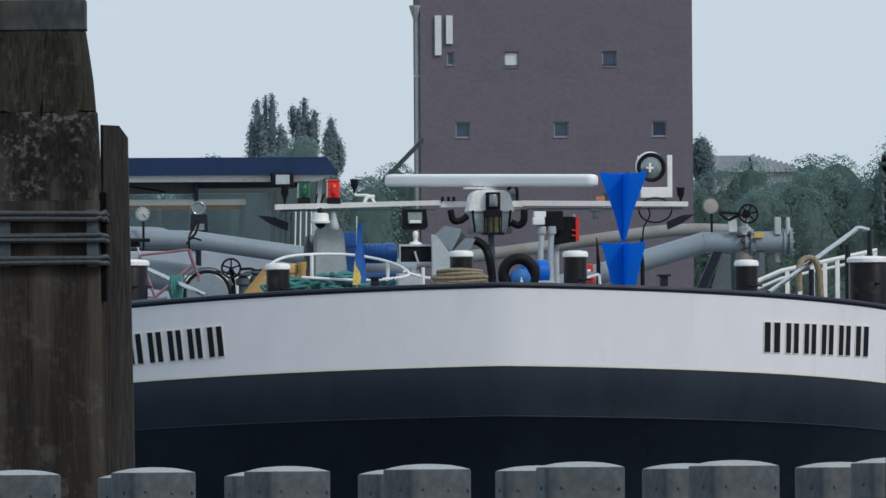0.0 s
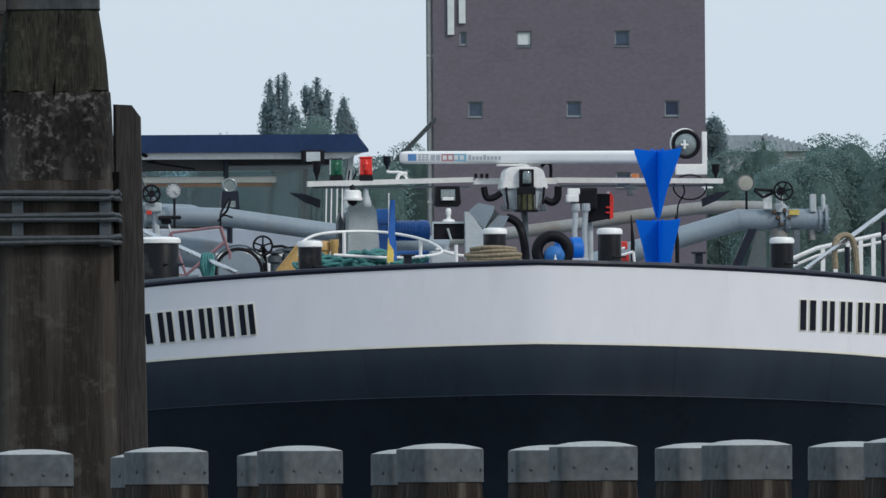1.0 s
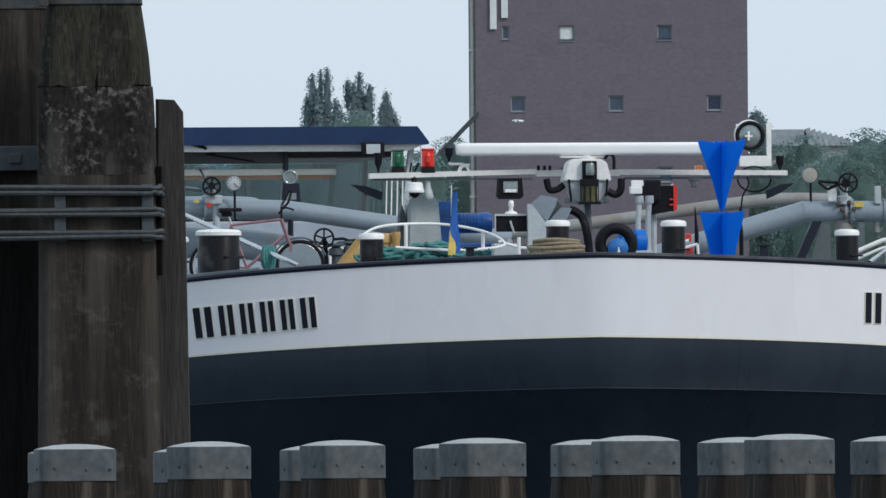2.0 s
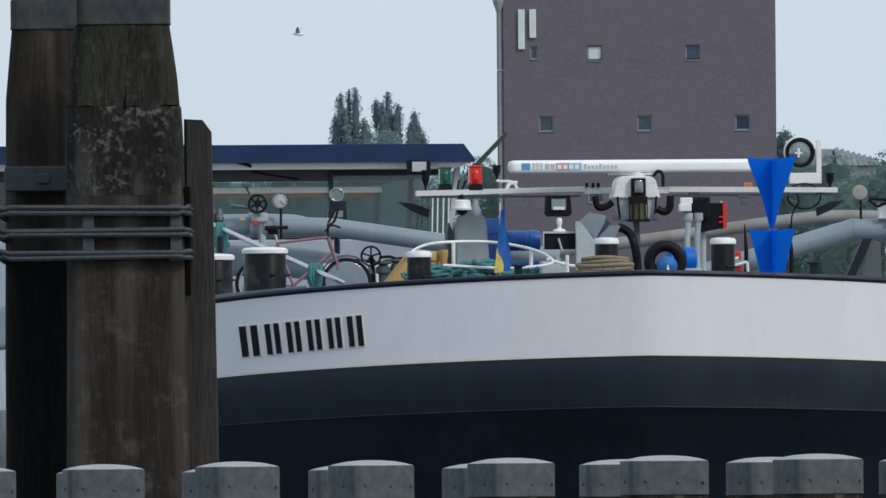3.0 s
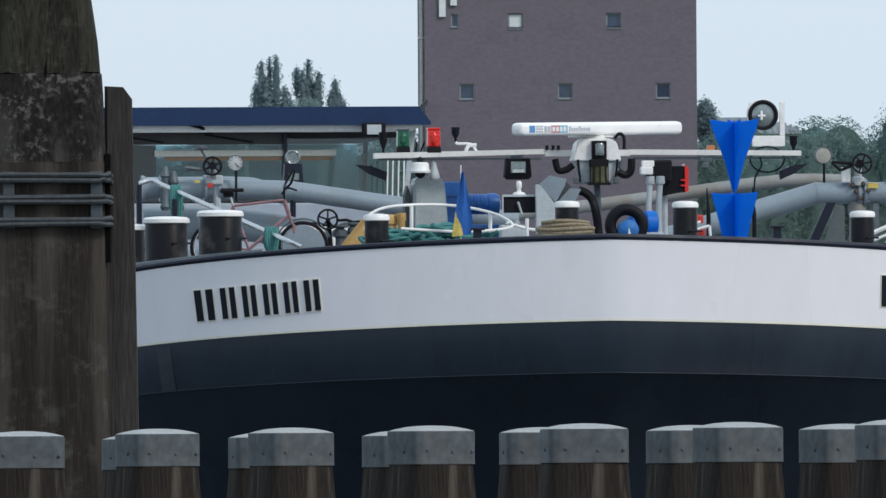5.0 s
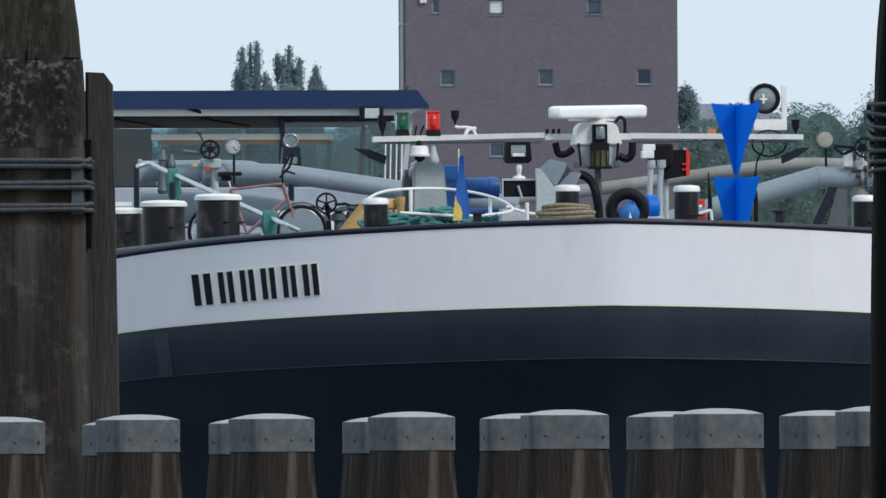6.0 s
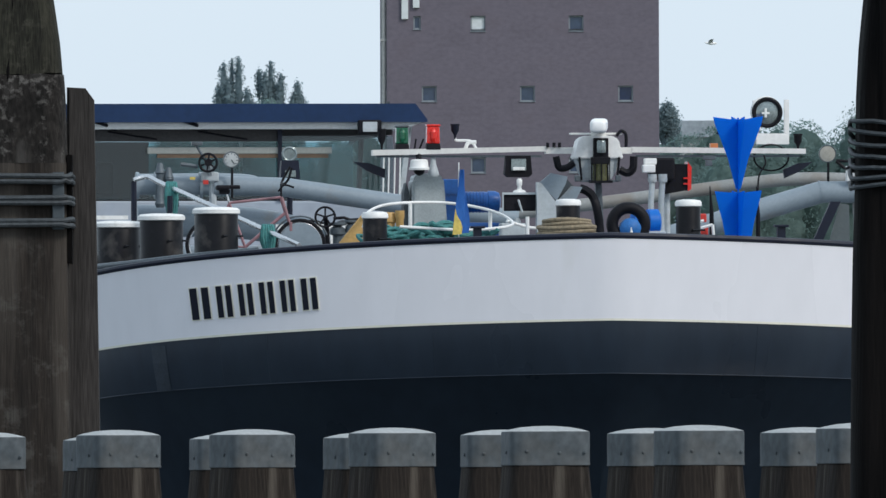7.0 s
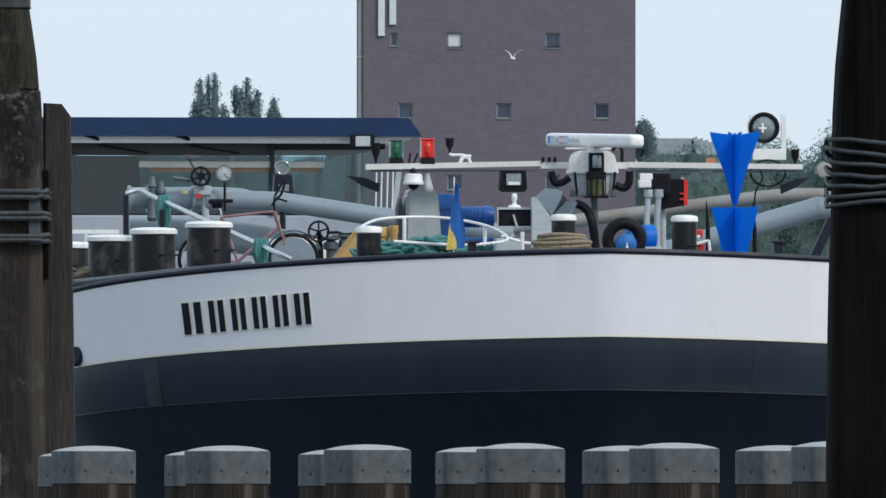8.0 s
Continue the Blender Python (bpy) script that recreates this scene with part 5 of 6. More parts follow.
def hanging_rope(x, y, z, drop, w, material, label):
    bm = B()
    for k in range(5):
        dx = (k - 2) * w / 4
        tube(bm, smooth_line([(dx * 0.6, -0.08, -drop - 0.02 * k), (dx, -0.07, -drop * 0.4), (dx * 0.8, -0.02, 0.055), (dx * 0.8, 0.06, 0.03), (dx, 0.07, -drop * 0.5), (dx * 0.5, 0.05, -drop)], 5), 0.028, 6)
    ob = tagged(part("hanging_rope", bm, material, None, smooth=True), label=label, category="rope")
    return rides(ob, x, y, z)


def rope_over_rail(x, y, z):
    """Two thick strands hung over the rail in an arch."""
    bm = B()
    for d in (0.0, 0.055):
        tube(bm, smooth_line([(-0.10, -0.07 + d, -0.36), (-0.11, -0.06 + d, -0.10), (-0.06, -0.02 + d, 0.045), (0.06, 0.02 + d, 0.085), (0.15, 0.04 + d, 0.0), (0.185, 0.05 + d, -0.2), (0.20, 0.05 + d, -0.48)], 5), 0.040, 8)
    ob = tagged(part("hanging_rope", bm, M_ROPE, None, smooth=True), label="tan rope slung over the stair rail", category="rope")
    return rides(ob, x, y, z)


def tyre():
    bm = B()
    ring(bm, (0, 0, 0), 0.205, 0.075, "y", 30, 12)
    ob = tagged(part("tyre_fender", bm, M_BLACKMATT, None, smooth=True), label="old black car tyre used as a fender", category="tyre")
    bm = B()
    lathe(bm, [(0.02, 0.10), (0.09, 0.08), (0.135, 0.04), (0.14, -0.06)], 22, pose(0.02, -0.02, -0.06, 90, 0, 0))
    part("blue_centre", bm, M_BLUEFADED, ob, "faded blue buoy in the tyre", smooth=True)
    bm = B()
    tube(bm, [(0.03, -0.11, -0.25), (0.02, -0.10, -0.04)], 0.022, 8)
    part("lashing", bm, M_CAPWHITE, ob)
    return rides(ob, 0.53, 2.75, 5.44)


def tyre_stand():
    bm = B()
    box(bm, -0.5, 0.6, -0.2, 0.25, 0, 0.66, 0.02)
    ob = tagged(part("fender_box", bm, M_BLUE, None), label="low blue locker under the tyre fender", category="locker")
    return rides(ob, 0.70, 2.85, 4.5)


bicycle()
crate_under_bicycle()
FLAG = flag()
rope_coil()
tangle("green_rope", 3, -1.75, 3.75, 5.22, 0.48, 0.25, 0.20, 12, 0.034, M_TEAL, "heap of green polypropylene mooring rope")
tangle("green_rope", 9, -2.36, 3.6, 5.20, 0.10, 0.2, 0.22, 9, 0.026, M_TEAL, "bunch of green rope behind a bollard")
hanging_rope(-4.95, 5.44, 5.935, 0.30, 0.12, M_TEAL, "green rope slung over the stair rail")
hanging_rope(-3.96, 3.22, 5.37, 0.22, 0.14, M_TEAL, "green rope knotted on the stair rail")
rope_over_rail(4.55, 4.25, 5.57)
tangle("tan_rope", 5, -6.0, 6.4, 4.98, 0.15, 0.2, 0.08, 6, 0.03, M_ROPE, "loose tan rope by the side bollards")
tyre()
tyre_stand()


def rope_shelves():
    """Hatch coamings that carry the heaps of rope."""
    for x, y, w, h in ((-1.95, 3.7, 1.5, 0.71),):
        bm = B()
        box(bm, -w / 2, w / 2, -0.3, 0.3, 0, h, 0.02)
        rides(tagged(part("rope_locker", bm, M_DECK, None), label="grey deck locker under the green rope", category="locker"), x, y, 4.5)


rope_shelves()


# ---- posts and dolphins ----
def timber(bm, x0, x1, d, levels, seed=0, ragged=0.0):
    """A sawn pile: rounded square sections with shakes and grain in relief, through (height, left, right) levels."""
    n, rings, full = 56, [], [levels[0]]
    for lo, hi in zip(levels, levels[1:]):
        steps = max(1, int((hi[0] - lo[0]) / 0.07)) if hi[0] > -0.6 else 1
        full += [tuple(p + (q - p) * k / steps for p, q in zip(lo, hi)) for k in range(1, steps + 1)]
    for i, (z, a, c) in enumerate(full):
        w, cx = (c - a) / 2, (a + c) / 2
        prof = []
        for k in range(n):
            t = k * 2 * math.pi / n
            q = (abs(math.cos(t)) ** 7 + abs(math.sin(t)) ** 7) ** (-1 / 7)
            u = (math.cos(t) * q, math.sin(t) * q)
            j = 1 + 0.016 * noise.noise((u[0] * 3 + seed, u[1] * 3, z * 1.1)) + 0.020 * noise.noise((u[0] * 11, u[1] * 11 + seed, z * 0.9))
            rag = ragged * noise.noise((u[0] * 6, u[1] * 6 + seed, 3.3)) if (i == 0 and ragged < 0) or (i == len(full) - 1 and ragged > 0) else 0.0
            prof.append(bm.verts.new((cx + w * u[0] * j, d * w / ((x1 - x0) / 2) * u[1] * j, z + rag)))
        rings.append(prof)
    for a, c in zip(rings, rings[1:]):
        for k in range(n):
            bm.faces.new((a[k], a[(k + 1) % n], c[(k + 1) % n], c[k]))
    bm.faces.new(rings[0][::-1])
    bm.faces.new(rings[-1])
    return bm


def cap_ring(bm, cx, cy, q, z, n=48):
    """One rounded square section of a cap, half-width q."""
    out = []
    for k in range(n):
        t = (k + 0.5) * 2 * math.pi / n
        e = (abs(math.cos(t)) ** 9 + abs(math.sin(t)) ** 9) ** (-1 / 9)
        out.append(bm.verts.new((cx + q * e * math.cos(t), cy + q * e * math.sin(t), z)))
    return out


def zinc_cap(parent, cx, cy, z0, z1, w, rise, name="zinc_cap", sheet_metal=M_ZINC):
    """A folded sheet cap with rounded corners, a small drip edge and a shallow domed top."""
    h = w / 2
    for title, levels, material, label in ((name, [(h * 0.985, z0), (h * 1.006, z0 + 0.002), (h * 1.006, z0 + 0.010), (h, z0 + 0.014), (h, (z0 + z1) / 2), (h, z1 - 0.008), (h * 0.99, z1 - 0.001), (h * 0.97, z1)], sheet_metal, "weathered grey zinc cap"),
                                           ("cap_top", [(h * 0.965, z1 - 0.004), (h * 0.985, z1 + 0.001), (h * 0.80, z1 + rise * 0.42), (h * 0.55, z1 + rise * 0.78), (h * 0.25, z1 + rise * 0.96), (h * 0.05, z1 + rise)], M_ZINCTOP, "pale cap top, sky light in its colour")):
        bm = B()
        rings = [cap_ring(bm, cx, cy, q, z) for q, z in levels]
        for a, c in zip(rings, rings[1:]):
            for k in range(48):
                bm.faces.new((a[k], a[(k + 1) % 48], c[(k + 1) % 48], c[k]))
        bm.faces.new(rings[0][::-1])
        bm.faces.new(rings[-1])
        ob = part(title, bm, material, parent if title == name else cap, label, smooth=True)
        cap = ob if title == name else cap
    return cap


def mooring_post():
    mp = tagged(new("mooring_post"), label="weathered oak guide post with a grey zinc cap", category="post", group="guide posts")
    bm = B()
    timber(bm, -0.2, 0.2, 0.2, [(-3, -0.29, 0.29), (-0.6, -0.28, 0.28), (0.0, -0.262, 0.262), (0.4, -0.25, 0.25), (0.75, -0.232, 0.232), (0.95, -0.215, 0.215), (1.15, -0.197, 0.197), (1.24, -0.194, 0.194)], 2)
    part("timber", bm, M_POSTWOOD, mp, "dark weathered oak pile", smooth=True)
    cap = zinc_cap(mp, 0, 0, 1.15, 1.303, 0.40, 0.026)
    for x, y, z, turn in ((-0.12, -0.201, 1.215, 0), (0.04, -0.201, 1.208, 0), (0.165, -0.201, 1.21, 0), (-0.201, -0.06, 1.21, -90)):
        bm = B()
        lathe(bm, [(0.008, -0.004), (0.008, 0.004), (0.005, 0.006)], 8, pose(x, y, z, 0, 0, turn) @ pose(0, 0, 0, 90, 0, 0))
        part("bolt", bm, M_ZINC, cap)
    return mp


FRONT = [(-2.68, 104.0), (-2.03, 102.5), (-1.37, 101.0), (-0.73, 99.5), (-0.08, 98.0), (0.61, 96.5), (1.28, 95.0), (1.97, 93.5), (2.66, 92.0)]
REAR = [(-2.20, 109.0), (-1.53, 107.0), (-0.89, 106.0), (-0.22, 104.0), (0.44, 102.0), (1.12, 100.0), (1.80, 98.0), (2.50, 96.0)]
TURNS = [20, 7, 21, 24, 26, 8, 21, 17, 14, 12, 16, 9]
first = mooring_post()
rnd = random.Random(11)
for i, (x, y) in enumerate(FRONT + REAR):
    turn = TURNS[i % len(TURNS)]
    slim = (math.cos(radians(turn)) ** 1.125 + math.sin(radians(turn)) ** 1.125) ** -0.889
    slim /= first.scale.x
    m = pose(x, y, 1.0 + rnd.uniform(-0.004, 0.004), 0, 0, turn) @ Matrix.Diagonal((slim, slim, 1, 1))
    if i == 0:
        first.matrix_basis = m
    else:
        copy_thing(first, m)


def wrap(bm, x0, x1, y0, y1, z, r, rnd, sag=0.006):
    """One turn of wire rope round a pair of piles."""
    cr, pts = 0.05, []
    for cx, cy, a0 in ((x1 - cr, y0 + cr, -90), (x1 - cr, y1 - cr, 0), (x0 + cr, y1 - cr, 90), (x0 + cr, y0 + cr, 180)):
        for k in range(5):
            a = radians(a0 + k * 22.5)
            pts.append((cx + cr * math.cos(a), cy + cr * math.sin(a), z + rnd.uniform(-sag, sag)))
    full = []
    for a, c in zip(pts, pts[1:] + pts[:1]):
        a, c = Vector(a), Vector(c)
        n = max(1, int((c - a).length / 0.12))
        full += [a + (c - a) * (k / n) for k in range(n)]
    return tube(bm, full, r, 7, closed=True)


def dolphin():
    dp = tagged(new("mooring_dolphin"), label="tall weathered oak mooring dolphin bound with wire rope", category="dolphin")
    cx, cy = -1.94, 103.2
    rn = random.Random(8)
    # main pile in its lengths of different weathering
    bm = B()
    timber(bm, -0.23, 0.23, 0.23, [(4.05, -0.262, 0.275), (4.2, -0.252, 0.262), (4.33, -0.238, 0.244), (4.44, -0.22, 0.228)], 1, -0.016)
    part("pile_head", bm, M_WOODMOSS, dp, "tapered mossy pile head", at=pose(cx, cy, 0), smooth=True)
    bm = B()
    timber(bm, -0.23, 0.23, 0.23, [(3.62, -0.268, 0.298), (3.8, -0.27, 0.292), (3.95, -0.268, 0.286), (4.043, -0.266, 0.280)], 2, 0.012)
    part("pile_neck", bm, M_WOODLICHEN, dp, "pile section spotted with pale lichen", at=pose(cx, cy, 0), smooth=True)
    # the groove's shadow line is put in as a black ring
    bm = B()
    timber(bm, -0.23, 0.23, 0.23, [(4.01, -0.258, 0.270), (4.07, -0.257, 0.268)], 2)
    part("shadow_groove", bm, M_BLACKWOOD, dp, "groove round the pile, its shadow in black", at=pose(cx, cy, 0))
    bm = B()
    timber(bm, -0.23, 0.23, 0.23, [(-4, -0.30, 0.33), (1.0, -0.29, 0.32), (2.2, -0.275, 0.312), (3.0, -0.27, 0.305), (3.62, -0.267, 0.299)], 3)
    part("pile", bm, M_WOOD, dp, "dark weathered oak pile", at=pose(cx, cy, 0), smooth=True)
    zinc_cap(dp, cx + 0.005, cy, 4.44, 4.585, 0.46, 0.02, sheet_metal=M_ZINCDARK)
    # second pile behind
    bm = B()
    timber(bm, -0.22, 0.22, 0.22, [(3.36, -0.252, 0.252), (3.6, -0.25, 0.25), (4.1, -0.245, 0.245), (4.44, -0.215, 0.215)], 5)
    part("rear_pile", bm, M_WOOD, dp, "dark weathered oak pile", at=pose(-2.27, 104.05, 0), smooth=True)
    # below the bracket this pile gets a near-black colour of its own
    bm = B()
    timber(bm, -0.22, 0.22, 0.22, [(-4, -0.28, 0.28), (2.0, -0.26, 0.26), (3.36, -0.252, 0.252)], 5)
    part("rear_pile_foot", bm, mat("near_black_oak", (0.0095, 0.0082, 0.0075), 0.85, var=0.45, scale=4, stretch=(3, 3, 0.22), bump=0.01, stain=(0.022, 0.019, 0.017), amount=0.2, spec=0.12), dp, "near-black lower length of the pile", at=pose(-2.27, 104.05, 0), smooth=True)
    zinc_cap(dp, -2.27, 104.05, 4.44, 4.585, 0.44, 0.02, sheet_metal=M_ZINCDARK)
    bm = B()
    box(bm, -2.195, -2.15, 102.93, 102.97, 4.43, 4.60, 0.006)
    part("cap_strap", bm, M_ZINCDARK, dp, "folded strap on the cap")
    # narrow fender timber with a sloping top
    bm = B()
    prism(bm, [(-1.665, -4), (-1.475, -4), (-1.49, 2.2), (-1.515, 3.93), (-1.555, 3.985), (-1.645, 3.99)], 103.32, 103.56)
    bmesh.ops.bevel(bm, geom=[e for e in bm.edges if e.calc_length() > 1], offset=0.012, segments=2, affect="EDGES")
    part("fender_timber", bm, mat("grey_weathered_fender", (0.044, 0.040, 0.038), 0.85, var=0.35, scale=4, stretch=(3, 3, 0.22), bump=0.01, stain=(0.075, 0.07, 0.066), amount=0.2, spec=0.2), dp, "narrow fender timber with a sloped top")
    # black strip put in for the shaded slit beside the fender timber
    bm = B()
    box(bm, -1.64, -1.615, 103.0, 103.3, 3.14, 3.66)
    part("dark_slit", bm, M_BLACKWOOD, dp)
    # wire rope turns, spacers and bracket
    for z in (3.545, 3.44, 3.335):
        for dz in (-0.013, 0.013):
            bm = B()
            wrap(bm, -2.53, -1.615, 102.88, 104.34, z + dz, 0.013, rn)
            part("wire_rope", bm, M_WIRE, dp, "grey wire rope turn", smooth=True)
    for x in (-2.10, -1.68):
        bm = B()
        box(bm, x - 0.028, x + 0.028, 102.893, 102.94, 3.30, 3.575, 0.005)
        part("rope_spacer", bm, M_SPACER, dp, "blue-grey steel spacer")
    bm = B()
    box(bm, -2.52, -2.205, 103.70, 103.80, 3.655, 3.775, 0.008)
    box(bm, -2.36, -2.30, 103.68, 103.72, 3.69, 3.74, 0.008)
    part("steel_bracket", bm, M_SPACER, dp, "blue-grey steel bracket")
    bm = B()
    tube(bm, [(cx + 0.03 + 0.012 * math.sin(z * 9), cy - (0.268 if z < 4.06 else 0.268 - (z - 4.05) * 0.115), z) for z in (3.9, 3.98, 4.06, 4.14, 4.22, 4.3, 4.38, 4.43)], 0.01, 6, radii=[0.002, 0.005, 0.009, 0.006, 0.008, 0.005, 0.006, 0.002])
    part("drying_crack", bm, M_BLACKWOOD, dp, "dark split down the pile head")
    k = 1.085
    dp.matrix_basis = Matrix.Translation((0, 0, 2 - 2 * k)) @ Matrix.Scale(k, 4)
    return dp


dolphin()


def dark_dolphin():
    dp = tagged(new("mooring_dolphin"), label="black mooring dolphin with thick wire rope turns", category="dolphin")
    rn = random.Random(21)
    bm = B()
    timber(bm, -0.3, 0.3, 0.3, [(-4, -0.37, 0.37), (2.1, -0.345, 0.345), (3.0, -0.335, 0.335), (3.65, -0.315, 0.315), (3.85, -0.302, 0.302), (4.12, -0.275, 0.275), (4.5, -0.252, 0.252)], 6)
    part("pile", bm, M_BLACKWOOD, dp, "black timber pile", at=pose(2.155, 88, 0), smooth=True)
    bm = B()
    timber(bm, -0.06, 0.06, 0.06, [(-4, -0.055, 0.055), (3.2, -0.05, 0.05), (4.3, -0.04, 0.04)], 7)
    part("edge_timber", bm, M_BLACKWOOD, dp, "black corner timber", at=pose(1.97, 87.72, 0), smooth=True)
    for k, z in enumerate((3.525, 3.488, 3.45, 3.41, 3.37, 3.33, 3.29)):
        bm = B()
        pts = []
        for q in range(28):
            a = q * 2 * math.pi / 28
            e = (abs(math.cos(a)) ** 5 + abs(math.sin(a)) ** 5) ** (-1 / 5)
            pts.append((2.155 + 0.345 * e * math.cos(a), 88 + 0.352 * e * math.sin(a), z + 0.022 * math.sin(a * 2 + 0.8 + 0.5 * k) + rn.uniform(-0.004, 0.004)))
        tube(bm, pts, 0.0095, 7, closed=True)
        part("wire_rope", bm, M_WIRE, dp, "thick wire rope turn", smooth=True)
    return dp


dark_dolphin()


# ---- silo tower on the far bank ----
def tower():
    tw = tagged(new("silo_tower"), label="tall purple-brown brick silo tower with small square windows", category="tower")
    X0, X1, D, H = 0.0, 13.95, 14.0, 40.0
    rows = [(19.17, 1), (22.83, 0), (26.43, 1), (30.08, 0), (33.7, 1)]
    holes = []
    for z, odd in rows:
        for x in ((4.67, 9.70) if odd else (2.16, 7.20, 12.23)):
            holes.append((x - 0.38, x + 0.38, z - 0.44, z + 0.36))
    holes.append((1.36, 1.74, 26.1, 26.78))
    xs = sorted({X0, X1, *[h[0] for h in holes], *[h[1] for h in holes]})
    zs = sorted({0.0, H, *[h[2] for h in holes], *[h[3] for h in holes]})

    def solid(x, z):
        return not any(a < x < b and c < z < d for a, b, c, d in holes)
    bm = B()
    grid = {}
    for f, y in (("f", 0.0), ("b", 0.35)):
        for x in xs:
            for z in zs:
                grid[f, x, z] = bm.verts.new((x, y, z))
    for i, (xa, xb) in enumerate(zip(xs, xs[1:])):
        for j, (za, zb) in enumerate(zip(zs, zs[1:])):
            if solid((xa + xb) / 2, (za + zb) / 2):
                for f in "fb":
                    bm.faces.new([grid[f, x, z] for x, z in ((xa, za), (xb, za), (xb, zb), (xa, zb))])
            else:
                for (xp, zp), (xq, zq), (ox, oz) in (((xa, za), (xb, za), (0, -1)), ((xb, za), (xb, zb), (1, 0)), ((xb, zb), (xa, zb), (0, 1)), ((xa, zb), (xa, za), (-1, 0))):
                    if solid((xa + xb) / 2 + ox * (xb - xa), (za + zb) / 2 + oz * (zb - za)):
                        bm.faces.new((grid["f", xp, zp], grid["f", xq, zq], grid["b", xq, zq], grid["b", xp, zp]))
    part("front_wall", bm, M_BRICK, tw, "purple-brown brick wall")
    for q in ((X0, X0 + 0.35, 0.351, D), (X1 - 0.35, X1, 0.351, D), (X0 + 0.351, X1 - 0.351, D - 0.35, D)):
        bm = B()
        box(bm, *q, 0, H)
        part("wall", bm, M_BRICK, tw)
    bm = B()
    box(bm, X0 - 0.2, X1 + 0.2, -0.2, D + 0.2, H, H + 0.5)
    part("roof", bm, M_CONCRETE, tw)
    for k, (a, b, c, d) in enumerate(holes):
        blind = abs((a + b) / 2 - 4.67) < 0.1 and 25.8 < c < 26.5
        bm = B()
        t = 0.07
        for q in ((a, b, c, c + t), (a, b, d - t, d), (a, a + t, c + t, d - t), (b - t, b, c + t, d - t)):
            box(bm, q[0], q[1], 0.10, 0.18, q[2], q[3])
        box(bm, a - 0.03, b + 0.03, -0.05, 0.12, c - 0.03, c - 0.001)
        w = part("window", bm, M_WINFRAME, tw, "small grey framed window")
        bm = B()
        box(bm, a + t, b - t, 0.14, 0.16, c + t, d - t)
        part("pane", bm, M_BLIND if blind else M_PANEDARK if a > 11 and 22 < c < 23 else M_PANE, w, "white blind in the window" if blind else "")
    for x0, x1, z0, z1 in ((0.75, 1.09, 26.62, 28.66), (1.33, 1.67, 27.2, 28.66)):
        bm = B()
        box(bm, x0, x1, -0.14, -0.004, z0, z1, 0.02)
        part("wall_panel", bm, M_BLIND, tw, "white upright wall panel")
    bm = B()
    tube(bm, [(-0.16, 0.25, 0.5), (-0.16, 0.25, 29.0)], 0.13, 10)
    lathe(bm, [(0.13, 28.45), (0.28, 28.9), (0.34, 29.1), (0.34, 29.2)], 10, pose(-0.2, 0.25, 0))
    for z in (10, 14, 18, 22, 25.5):
        box(bm, -0.34, 0.0, 0.1, 0.4, z, z + 0.12)
    part("downpipe", bm, M_CONCRETE, tw, "grey downpipe with hopper")
    bm = B()
    a, c = Vector((0.1, -0.6, 22.3)), Vector((-3.9, -1.5, 18.2))
    for off in ((0, 0, 0.09), (0, 0, -0.09), (0, 0.16, 0)):
        tube(bm, [a + Vector(off), c + Vector(off)], 0.06, 6)
    for k in range(14):
        p = a + (c - a) * (k / 14)
        q = a + (c - a) * ((k + 1) / 14)
        tube(bm, [p + Vector((0, 0, 0.09)), q + Vector((0, 0, -0.09))], 0.03, 5)
    tube(bm, [c, (c.x, c.y, 0.5)], 0.12, 8)
    part("conveyor", bm, M_SPACER, tw, "dark slanting conveyor arm")
    tw.matrix_basis = pose(-1.10, 1100, 0, 0, 0, 1.5)
    return tw


tower()


# ---- trees ----
def leaf_material(name, col, glow):
    """Leaves: dull upper face and light passing through the blade."""
    m = mat(name, col, 0.9, var=0.16, scale=0.3, island=0.10, spec=0.05)
    return let_through(m, glow, 0.6)


# the distance haze is put into these leaf colours: paler and bluer
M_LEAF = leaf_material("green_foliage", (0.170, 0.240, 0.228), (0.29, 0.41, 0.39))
M_LEAFDARK = leaf_material("hazed_dark_green_foliage", (0.158, 0.226, 0.216), (0.27, 0.39, 0.37))
M_POPLAR = leaf_material("hazed_poplar_foliage", (0.24, 0.305, 0.33), (0.40, 0.50, 0.54))


def bulge_radius(bulge, f, a):
    """The crown's uneven radius at the height share f and the bearing a."""
    cx, cy, z0, z1, R, taper = bulge
    base = R * max(0.0, 1 - abs(2 * min(1, max(0, f)) - 1) ** taper) ** 0.5
    p = (math.cos(a) * 1.6 + cx * 3, math.sin(a) * 1.6 + cy * 3, f * (z1 - z0) * 0.55 + z0)
    q = (math.cos(a) * 4 + cx, math.sin(a) * 4 + cy, f * (z1 - z0) * 1.6 + z0)
    return base * (1 + 0.42 * noise.noise(p) + 0.26 * noise.noise(q))


